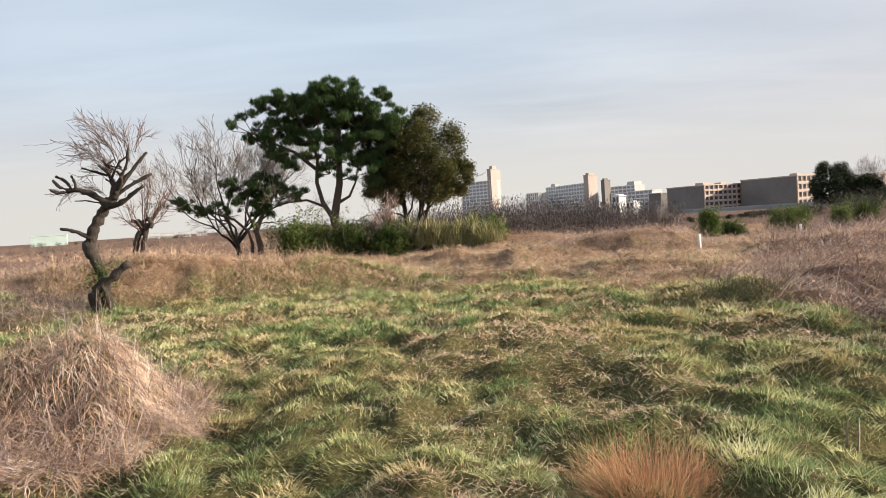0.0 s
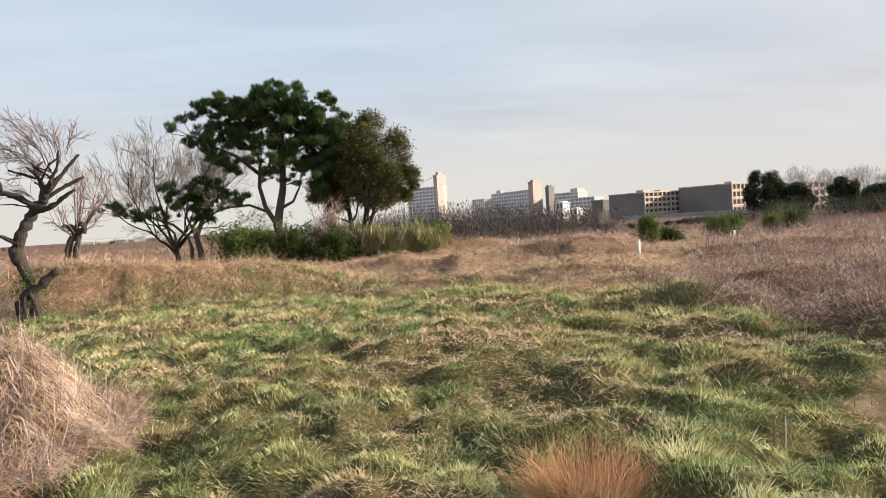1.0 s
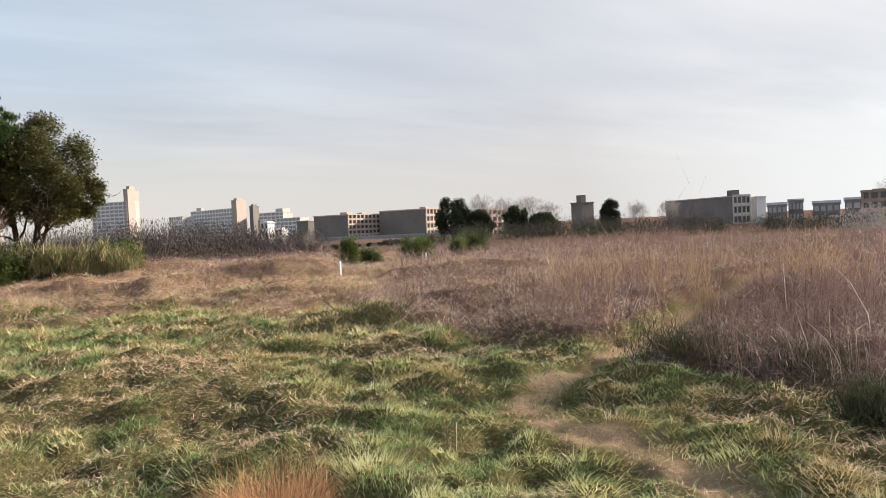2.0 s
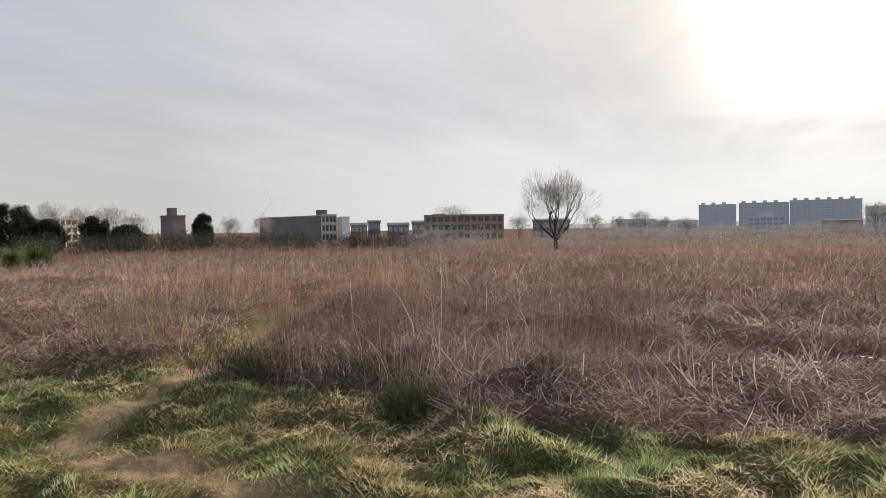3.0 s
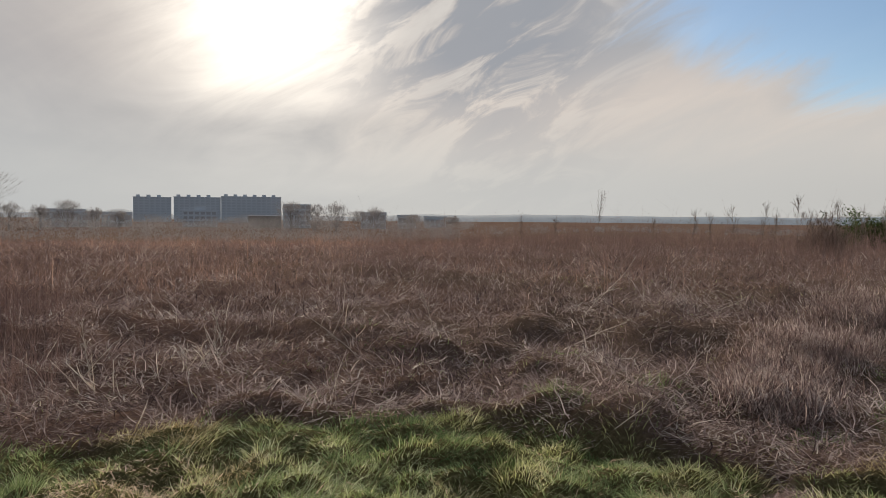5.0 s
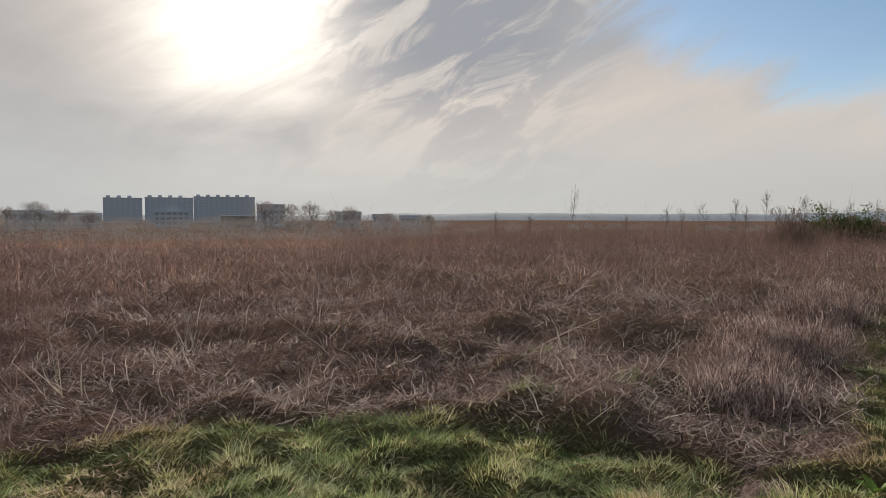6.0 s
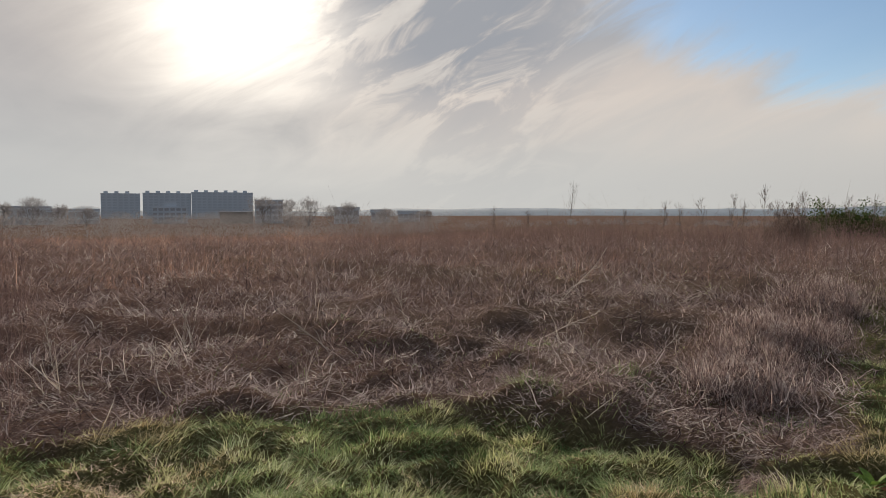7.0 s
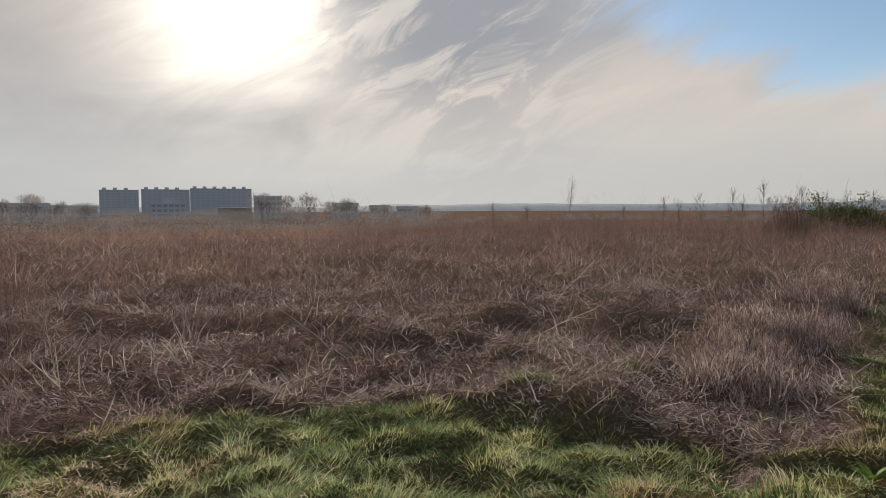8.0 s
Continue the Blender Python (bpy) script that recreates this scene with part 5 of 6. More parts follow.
def block(name, corner, yaw, right, back, z0, z1, wall, label, category="building", group="far buildings", roof=None, floors_r=0, bays_r=0, floors_l=0, bays_l=0,
          face=None, side=None, balcony=False, pier=0.2, roof_boxes=(), relief=0.6, glass=None):
    """A building from its near corner: one front to the right, one running back to the left."""
    h = thing(name, (corner[0], corner[1], z0), label, category, group, yaw)
    H = z1 - z0
    part("wall", box(0, right, 0, back, 0, H), wall, h)
    if category == "house":
        bm = bmesh.new()
        e, k = 0.5, min(back, right) * 0.28
        v = [bm.verts.new(p) for p in ((-e, -e, H), (right + e, -e, H), (right + e, back + e, H), (-e, back + e, H), (-e, back / 2, H + k), (right + e, back / 2, H + k))]
        for f in ((0, 1, 5, 4), (2, 3, 4, 5), (0, 4, 3), (1, 2, 5), (3, 2, 1, 0)):
            bm.faces.new([v[i] for i in f])
        part("roof", bm, roof or wall, h, "pitched roof")
    else:
        part("roof", box(-0.25, right + 0.25, -0.25, back + 0.25, H + 0.01, H + 0.55), roof or wall, h)
    # thin darker panel: the unlit face's shade is put into its colour
    if side:
        part("shaded_side_wall", box(-0.12, -0.01, 0.02, back - 0.02, 0, H - 0.05), side, h)
    if floors_r:
        facade(h, right, H, floors_r, bays_r, face or wall, (0, 0, 0), 0, relief, balcony=balcony, pier=pier, glass=glass)
    if floors_l:
        facade(h, back, H, floors_l, bays_l, face or wall, (-0.13 if side else 0, back, 0), -90, relief, balcony=balcony, pier=pier, glass=glass)
    for x0, x1, y0, y1, hh in roof_boxes:
        part("roof_house", box(x0, x1, y0, y1, H + 0.56, H + 0.56 + hh), wall, h)
    return h


def far(az, D):
    a = radians(az)
    return (D * math.sin(a), D * math.cos(a))

marker_post(7.15, 19.3, 0.55 - float(land(7.15, 19.3)), "white square marker post standing in dry grass", 20, -2)
marker_post(12.6, 24.4, 0.42 - float(land(12.6, 24.4)), "small white marker post in dry weeds", 10, 0)

# apartment blocks over the trees
block("apartment_tower", far(4.30, 620), 48, 14.0, 4.0, -6, 41.0, TOWERBEIGE, "tall beige stair tower of an apartment block", roof_boxes=[(3, 9, 0.5, 3.5, 2.5)])
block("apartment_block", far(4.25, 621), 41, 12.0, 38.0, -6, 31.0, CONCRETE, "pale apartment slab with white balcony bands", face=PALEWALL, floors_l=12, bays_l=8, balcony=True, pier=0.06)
block("apartment_block", far(12.05, 612), 20, 10.0, 74.0, -6, 22.6, CONCRETE, "long pale apartment block with balcony bands", face=PALEWALL, floors_l=9, bays_l=16, balcony=True, pier=0.06, roof_boxes=[(2, 6, 60, 68, 3)])
block("stair_tower", far(12.10, 606), 40, 12.5, 5.0, -6, 29.0, TOWERBEIGE, "beige stair tower with a pitched cap", roof_boxes=[(2, 10, 0.8, 4.2, 1.6)])
block("apartment_block", far(8.1, 640), 20, 10.0, 24.0, -6, 17.8, CONCRETE, "low pale apartment wing", face=PALEWALL, floors_l=7, bays_l=6, balcony=True, pier=0.06)
block("apartment_block", far(15.7, 600), 30, 11.0, 38.0, -6, 17.6, CONCRETE, "pale apartment block behind bare trees", face=PALEWALL, floors_l=8, bays_l=8, balcony=True, pier=0.06, roof_boxes=[(0, 9, 1, 9, 3)])
block("stair_tower", far(13.35, 590), 40, 8.0, 3.5, -6, 23.0, DARKWALL, "grey stair tower with a pitched cap", roof_boxes=[(1, 6, 0.6, 2.8, 1.4)])
block("apartment_block", far(17.0, 560), 30, 10.0, 26.0, -6, 11.8, CONCRETE, "low pale apartment wing by a shed", face=PALEWALL, floors_l=6, bays_l=6, balcony=True, pier=0.06)
block("white_house", far(14.5, 300), 30, 3.4, 4.5, -5, 5.4, PALEWALL, "small white house among bare trees", category="house", floors_l=3, bays_l=2, roof=WHITEROOF)
block("white_house", far(15.6, 310), 30, 3.0, 5.0, -5, 2.6, PALEWALL, "small white house behind a hedge", category="house", floors_l=2, bays_l=2, roof=WHITEROOF)
block("grey_shed", far(17.6, 420), 25, 12.0, 10.0, -5, 7.0, DARKWALL, "flat grey building beside a school", roof=ROOFGREY)
# the school with its open galleries
# side=DARKWALL paints the shade on the fronts turned from the sun
block("school_building", far(20.76, 380), 27, 34.0, 25.0, -5, 8.9, BEIGE, "beige five-storey school block with rows of dark openings", floors_r=5, bays_r=10, side=DARKWALL, roof_boxes=[(3, 8, 3, 8, 1.2), (16, 20, 3, 7, 0.9)])
block("school_building", far(27.15, 378), 27, 17.0, 32.0, -5, 10.3, BEIGE, "school block with a shade-dark side and an open gallery front", floors_r=4, bays_r=5, side=DARKWALL, roof_boxes=[(6, 9, 4, 8, 1.1)])
block("boundary_wall", far(18.5, 330), -24, 76.0, 0.5, -6, -2.6, ROOFGREY, "long low concrete wall before the school", category="wall", group="")
block("school_building", far(32.2, 330), 20, 30.0, 20.0, -5, 7.6, BEIGE, "beige school wing behind trees", floors_r=4, bays_r=8, side=DARKWALL)
block("office_building", far(39.9, 300), 0, 6.5, 7.0, -5, 8.0, DARKWALL, "small grey building with a rooftop tank room", roof_boxes=[(0.6, 3.2, 1, 4, 3.0)])
block("warehouse", far(51.2, 350), -18, 9.0, 62.0, -5, 8.6, DARKWALL, "grey flat-roofed warehouse with a tank room", face=CONCRETE, floors_r=3, bays_r=4, roof_boxes=[(0.5, 4.0, 0.5, 5, 2.6)], roof=ROOFGREY)
block("warehouse_annex", far(52.9, 352), -30, 4.0, 7.0, -5, 7.8, PALEWALL, "pale annex beside a warehouse")
for az, D, w, h, lab in [(53.6, 400, 9, 3.4, "low house roofs on the far side of the field"), (55.0, 410, 7, 5.2, "small house with a tank on its roof"), (56.6, 400, 12, 3.2, "low house on the skyline"),
                         (58.6, 400, 14, 4.2, "low pale house on the skyline"), (79.2, 450, 16, 2.2, "low house on the skyline, painted haze grey"), (77.5, 430, 12, 2.2, "low house on the skyline, painted haze grey"),
                         (98.6, 450, 16, 4.2, "low house on the skyline"), (101.6, 450, 12, 2.6, "low house on the skyline"), (103.8, 450, 14, 1.9, "low house on the skyline"),
                         (68.5, 430, 22, 4.6, "low grey house behind a bare tree"), (75.2, 430, 22, 3.4, "low house on the skyline, painted haze grey")]:
    # houses past 70 degrees get the wall with haze painted in
    block("house", far(az, D), -az, w, 8.0, -6, h, DARKWALL if az < 70 else HAZEWALL, lab, category="house", group="skyline houses", floors_r=2, bays_r=4, face=DARKWALL if az < 70 else HAZEWALL, roof=ROOFGREY, balcony=True, relief=0.2)
block("factory", far(59.6, 350), -63, 40.0, 18.0, -5, 7.6, BROWNWALL, "long brown flat-roofed factory building", floors_r=3, bays_r=12, pier=0.3, roof_boxes=[(4, 11, 2, 8, 0.8), (18, 21, 2, 5, 0.7)])
# tower blocks against the light, distance haze painted into walls and panes
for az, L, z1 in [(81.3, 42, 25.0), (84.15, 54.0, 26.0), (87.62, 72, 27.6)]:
    block("tower_block", far(az, 900), -az - 2, L, 14.0, -6, z1, HAZEWALL, "slab apartment block with stair heads along the roof", group="tower blocks", floors_r=10, bays_r=int(L / 6),
          balcony=True, pier=0.08, relief=0.2, glass=HAZEGLASS, roof_boxes=[(x, x + 4.5, 2, 7, 2.6) for x in np.arange(3, L - 5, 11.5)])
block("office_building", far(84.8, 450), -86, 20.0, 12.0, -6, 5.2, HAZEWALL, "block with a rooftop room, painted haze grey", floors_r=4, bays_r=6, balcony=True, relief=0.2, roof_boxes=[(7, 13.5, 2, 8, 3.2)])
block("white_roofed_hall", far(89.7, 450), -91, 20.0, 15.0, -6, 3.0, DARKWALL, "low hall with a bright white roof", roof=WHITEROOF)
block("office_building", far(92.4, 450), -94, 17.0, 12.0, -6, 10.0, HAZEWALL, "block behind bare trees, painted haze grey", floors_r=5, bays_r=5, balcony=True, relief=0.2)
# the far side of the plain
# solid hall-shaped block put in for a see-through green net structure
block("net_structure", far(-30.6, 500), 25, 20.0, 10.0, -4, 5.6, GREENNET, "pale green net structure far off, built as a solid hall", roof=GREENNET)
for az, D, w, h in [(-23.2, 500, 10, 1.2), (-22.0, 510, 9, 0.8), (-20.7, 520, 8, 1.0), (-19.4, 520, 7, 1.9), (-17.6, 560, 10, 1.6), (-16.4, 560, 6, 3.0)]:
    block("house", far(az, D), -az, w, 8.0, -6, h, CONCRETE, "small pale house on the far edge of the plain", category="house", group="skyline houses", floors_r=1, bays_r=3, roof=ROOFGREY, balcony=True, relief=0.2)


def hedge(name, label, az0, az1, D, top, seed, n, leafy=0.0, width=0.06, material=None, deep=0.05, low=0.5, per=150, kind_="woods"):
    """A belt of bare scrub: rounded masses of fine twigs; top gives its height by bearing."""
    rng = np.random.default_rng(seed)
    k = max(n // per, 1)
    az = np.radians(rng.uniform(az0, az1, k))
    d = D * (1 + rng.normal(0, deep, k))
    x, y = d * np.sin(az), d * np.cos(az)
    base = land(x, y)
    h = np.maximum((np.interp(np.degrees(az), *top) - base) * rng.uniform(low, 1.08, k), 0.35 if material else 0.8)
    rad = h * rng.uniform(0.5, 0.95, k)
    i = np.repeat(np.arange(k), per)
    m = len(i)
    v = rng.normal(0, 1, (m, 3))
    v *= (rng.random(m) ** 0.4 / np.linalg.norm(v, axis=1))[:, None]
    P = np.stack([x[i] + v[:, 0] * rad[i], y[i] + v[:, 1] * rad[i], base[i] + h[i] * (0.47 + 0.5 * v[:, 2])], 1)
    ln = rng.uniform(0.0, 2.4, m)
    s = Stuff()
    s.blades(P, rng.uniform(0, 2 * np.pi, m), h[i] * rng.uniform(0.04, 0.11, m), width * rng.uniform(0.5, 1.5, m) * D / 130, ln, ln + rng.normal(0, 0.4, m), nseg=1, twist=rng.uniform(-1.5, 1.5, m))
    ob = tagged(new(name, s.mesh(name, material or FARTWIG)), label, kind_, kind="stuff")
    if leafy:
        pick = rng.random(k) < leafy
        j = i[pick[i]]
        m = len(j)
        v = rng.normal(0, 1, (m, 3))
        v *= (rng.random(m) ** 0.4 / np.linalg.norm(v, axis=1))[:, None]
        s = Stuff()
        s.blades(np.stack([x[j] + v[:, 0] * rad[j] * 0.9, y[j] + v[:, 1] * rad[j] * 0.9, base[j] + h[j] * (0.45 + 0.46 * v[:, 2])], 1), rng.uniform(0, 2 * np.pi, m), 0.42 * rng.uniform(0.6, 1.4, m), 0.2,
                 rng.uniform(0.3, 2, m), rng.uniform(0.3, 2.4, m), nseg=2, twist=rng.uniform(-1, 1, m))
        tagged(new("evergreen_scrub", s.mesh("evergreen_scrub", FARLEAF)), "dark evergreen scrub before the buildings", "woods", kind="stuff")
    return ob


hedge("bare_woods", "belt of dark bare woods below the apartments", -6, 18.5, 130, ([-6, -1.8, 1.9, 8.3, 14, 18.5], [3.6, 4.0, 5.2, 4.6, 3.4, 1.8]), 61, 80000, width=0.105, low=0.6, per=220)
hedge("bare_scrub", "dark scrub along the field's far edge", 17, 62, 165, ([17, 22, 28, 32, 38, 41, 47, 54, 62], [-2.2, -2.4, 0.5, 2.8, 3.0, 2.4, 2.0, 1.2, 1.0]), 62, 50000, leafy=0.4, width=0.10, low=0.6, per=200)
# this belt and the skyline treetops use the twig colour with haze painted in
hedge("bare_scrub", "scrub below the skyline in haze-painted grey", 58, 142, 122, ([58, 68, 72, 80, 86, 92, 100, 108, 120, 142], [2.4, 2.7, 2.5, 2.0, 1.7, 1.9, 1.8, 1.5, 1.2, 1.2]), 63, 60000, width=0.125, low=0.4, per=180, material=HAZETWIG)
hedge("weed_belt", "uneven belt of tall dead weeds along the skyline", 98, 143, 44, ([98, 106, 114, 125, 143], [0.9, 1.35, 1.75, 1.9, 1.95]), 69, 36000, width=0.045, low=0.35, per=45, material=WEED, deep=0.2, kind_="dry weeds")
hedge("weed_belt", "low belt of russet dead weeds", 58, 100, 46, ([58, 80, 100], [-0.15, 0.25, 0.8]), 70, 24000, width=0.045, low=0.4, per=45, material=REED, deep=0.2, kind_="dry weeds")
hedge("haze_grey_treetops", "bare trees along the skyline in haze-painted grey", 72, 108, 300, ([72, 80, 88, 91, 93, 96, 98, 101, 108], [4.0, 3.5, 3.0, 3.6, 5.4, 5.0, 5.0, 4.0, 3.0]), 68, 45000, width=0.09, low=0.5, per=220, material=HAZETWIG)
hedge("far_hedge", "thin dark hedges across the far plain", -37, -8, 380, ([-37, -30, -24, -16, -8], [1.6, 2.4, 1.2, 2.8, 3.6]), 64, 12000, leafy=0.3, width=0.10)
hedge("dry_scrub", "reddish dry scrub spread over the plain", -37, -6, 70, ([-37, -6], [0.75, 0.55]), 65, 42000, width=0.10, material=FARSCRUB, deep=0.28, low=0.3, per=60, kind_="dry weeds")
hedge("bare_scrub", "scattered dark bushes on the plain", -37, -6, 110, ([-37, -6], [1.5, 1.3]), 66, 4500, width=0.10, deep=0.3, low=0.4)
hedge("dry_scrub", "pale reddish scrub far out on the plain", -37, -6, 190, ([-37, -6], [1.0, 0.8]), 67, 40000, width=0.08, material=FARSCRUB, deep=0.3, low=0.3, per=60, kind_="dry weeds")


def round_tree(az, D, z_top, width, label, seed):
    x, y = far(az, D)
    z0 = float(land(x, y))
    H = z_top - z0
    return leafy_tree("evergreen_tree", (x, y, z0), label, H * 0.9, width / 2, width / 2, H * 0.48, H * 0.52, seed, n=2600, per=9, size=0.42, trunk_r=0.3, material=FARLEAF, stems_=2, group="far evergreens", lobes=60, nseg=1, tight=0.7)


round_tree(29.45, 200, 10.0, 11.5, "dark rounded evergreen beside the school", 71)
round_tree(31.6, 196, 5.6, 8.0, "dark evergreen beside the school", 72)
round_tree(34.6, 198, 6.6, 7.6, "dark evergreen beyond the field", 73)
round_tree(42.15, 220, 7.4, 6.6, "rounded dark evergreen by a grey building", 74)
round_tree(36.8, 190, 3.6, 9.0, "dark low evergreen beyond the field", 75)

def far_bare_tree(az, D, z_top, width, label, seed, depth=3, twigs=3000, low=0.15):
    """A leafless tree at a distance: trunk, rising limbs and a rounded cloud of fine twigs, painted haze grey."""
    rng = np.random.default_rng(seed)
    x, y = far(az, D)
    z0 = float(land(x, y)) - 0.1
    H, R = z_top - z0, width / 2
    least = D * 0.00016
    tree = thing("bare_tree", (x, y, z0), label, "tree", "far bare trees")
    out = {depth + 1: [curve_line((0, 0, -0.3), (0, 0, 1), H * low + 0.3, H * 0.030, H * 0.022, rng, 4, 0.08)]}
    top = out[depth + 1][0][0][-1]
    for i in range(6):
        a = 2 * np.pi * i / 6 + rng.uniform(-0.4, 0.4)
        t = rng.uniform(0.12, 0.30) if i % 3 == 0 else rng.uniform(0.45, 0.80) * min(1.3, 2.4 * R / H)
        d = np.array([math.cos(a) * math.sin(t), math.sin(a) * math.sin(t), math.cos(t)])
        grow(out, top - np.array([0, 0, rng.uniform(0, H * 0.07)]), d, H * 0.25, H * 0.014, depth, rng, 0.42, 0.72, (2, 3), 0.25, 0.25, 0.62)
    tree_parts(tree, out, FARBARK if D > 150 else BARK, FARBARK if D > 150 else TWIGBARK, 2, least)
    u = rng.normal(0, 1, (twigs, 3))
    u /= np.linalg.norm(u, axis=1)[:, None]
    u[:, 2] = np.where(u[:, 2] < -0.55, -u[:, 2], u[:, 2])
    lump = 0.84 + 0.22 * np.sin(3 * np.arctan2(u[:, 1], u[:, 0]) + seed) * np.cos(2.3 * u[:, 2] * 2 + seed)
    q = lump * rng.random(twigs) ** 0.42
    P = u * (q * 0.95)[:, None] * np.array([R * 1.15, R * 1.15, H * 0.44]) + np.array([0, 0, H * 0.57])
    s = Stuff()
    ln = np.arccos(np.clip(u[:, 2], -1, 1)) * 0.7 + rng.normal(0, 0.3, twigs)
    s.blades(P, np.arctan2(u[:, 1], u[:, 0]) + rng.normal(0, 0.5, twigs), H * rng.uniform(0.05, 0.12, twigs), D * 0.00034 * rng.uniform(0.5, 1.2, twigs), ln, ln + rng.normal(0, 0.4, twigs), nseg=1, twist=rng.uniform(-1.5, 1.5, twigs))
    tagged(part_of("twig_growth", s.mesh("twig_growth", HAZETWIG), tree, "cloud of fine twigs painted haze grey"), kind="stuff")


far_bare_tree(70.5, 120, 11.2, 14.0, "lone spreading bare tree beyond the field", 81, depth=4, twigs=7000, low=0.2)
for az, D, z_top, width, lab in [(31.7, 215, 10.4, 10, "hazy bare tree behind the school"), (33.6, 220, 9.4, 9, "wide bare tree behind evergreens"), (35.6, 210, 9.6, 11, "wide bare tree behind evergreens"), (37.2, 215, 7.4, 9, "bare tree behind evergreens"),
                                 (44.2, 235, 6.6, 8, "bare tree beside a warehouse"), (46.6, 235, 6.8, 8, "bare tree beside a warehouse"), (61.9, 380, 15.2, 24, "wide bare treetop over a factory roof"), (67.4, 300, 6.8, 12, "bare tree beside a lone tree"),
                                 (73.4, 320, 7.0, 12, "bare tree on the skyline"), (75.3, 330, 6.2, 9, "bare tree on the skyline"), (77.0, 330, 8.8, 13, "bare tree on the skyline"), (78.8, 340, 5.5, 10, "low bare tree on the skyline"), (80.4, 340, 4.6, 10, "low bare tree on the skyline"),
                                 (93.0, 330, 10.2, 15, "broad bare tree beside tower blocks"), (94.9, 335, 9.4, 13, "broad bare tree on the skyline"), (96.6, 335, 9.8, 14, "broad bare tree on the skyline"), (98.4, 340, 6.4, 12, "low bare tree on the skyline"),
                                 (99.8, 340, 7.6, 11, "bare tree on the skyline"), (102.8, 345, 4.9, 12, "low bare tree on the skyline"), (106.0, 345, 4.0, 11, "low bare tree on the skyline"), (17.7, 110, 1.9, 2.0, "thin bare sapling before the school")]:
    far_bare_tree(az, D, z_top, width, lab, int(az * 10), twigs=2200 if D > 150 else 500)


def hills():
    """Low wooded hills on the horizon, with distance haze put into their blue-grey colour."""
    az = np.radians(np.linspace(70, 160, 240))
    D = 2500.0
    deg = np.degrees(az)
    top = 8 + 18 * np.exp(-((deg - 80.3) / 1.2) ** 2) + 10 * smooth(98, 104, deg) + 12 * (fbm(deg, deg * 0, 4.0, 3, 4)) + 10 * smooth(120, 150, deg)
    rows = []
    for back, f in ((0, -0.8), (120, 0.55), (260, 1.0), (600, 0.3)):
        rows.append(np.stack([(D + back) * np.sin(az), (D + back) * np.cos(az), np.where(f < 0, -12, top * f)], 1))
    n = len(az)
    V = np.concatenate(rows)
    i = np.arange(n - 1)
    Q = np.concatenate([np.stack([i + k * n, i + 1 + k * n, i + 1 + (k + 1) * n, i + (k + 1) * n], 1) for k in range(3)])
    tagged(new("hills", mesh_of("hills", V, [Q], solid("haze_blue_hill", (0.17, 0.22, 0.27), (0.25, 0.30, 0.36), 0.01, 1.0), True)), "low wooded hills on the horizon, painted haze blue", "hills", kind="structure")


hills()


# ---- near clumps and small things ----
def straw_heap(cx, cy, rx, ry, label, n, seed, material, length=0.5):
    """Dead grass hanging down over a hump of the ground on every side."""
    rng = np.random.default_rng(seed)
    a, q = rng.uniform(0, 2 * np.pi, n), np.sqrt(rng.random(n)) * 1.45
    x, y = cx + rx * q * np.cos(a), cy + ry * q * np.sin(a)
    gx, gy = land(x + 0.06, y) - land(x - 0.06, y), land(x, y + 0.06) - land(x, y - 0.06)
    slope = np.arctan(np.hypot(gx, gy) / 0.12)
    s = Stuff()
    up = rng.random(n) < 0.03
    l0 = np.where(up, rng.uniform(0.1, 0.8, n), np.pi / 2 + slope - rng.uniform(0.15, 0.75, n))
    s.blades(np.stack([x, y, land(x, y) + rng.random(n) * 0.10], 1), np.arctan2(-gy, -gx) + rng.normal(0, 1.5, n), length * rng.uniform(0.4, 1.3, n), (0.0048 if cy < 8 else 0.0065) * rng.uniform(0.6, 1.4, n),
             l0, l0 + rng.normal(0.3, 0.6, n), nseg=3 if cy < 8 else 2, twist=rng.normal(0, 0.6, n), curl=rng.normal(0, 1.6, n))
    return tagged(new("straw_heap", s.mesh("straw_heap", material)), label, "dry grass", "straw heaps", "stuff")


straw_heap(-2.85, 5.25, 0.62, 0.85, "waist-high heap of hanging dead grass and vines", 9000, 201, STRAW, 0.30)
straw_heap(-2.90, 5.25, 0.66, 0.85, "dark dry vines woven through the heap", 14000, 207, VINE, 0.34)
straw_heap(-6.6, 16.6, 2.9, 1.4, "long hump of dry brown vines", 14000, 202, STRAW, 0.45)
straw_heap(-3.3, 17.6, 2.2, 1.1, "hump of dry brown vines by the grass", 8000, 203, STRAW, 0.45)
straw_heap(-8.9, 13.6, 1.4, 0.9, "hump of dry vines beside the old tree", 8000, 204, VINE, 0.5)
straw_heap(-11.5, 17.5, 3.0, 1.6, "far hump of dry brown vines", 7000, 205, VINE, 0.6)
straw_heap(5.6, 21.5, 2.4, 1.5, "tangle of dark dry vines", 7000, 206, VINE, 0.6)


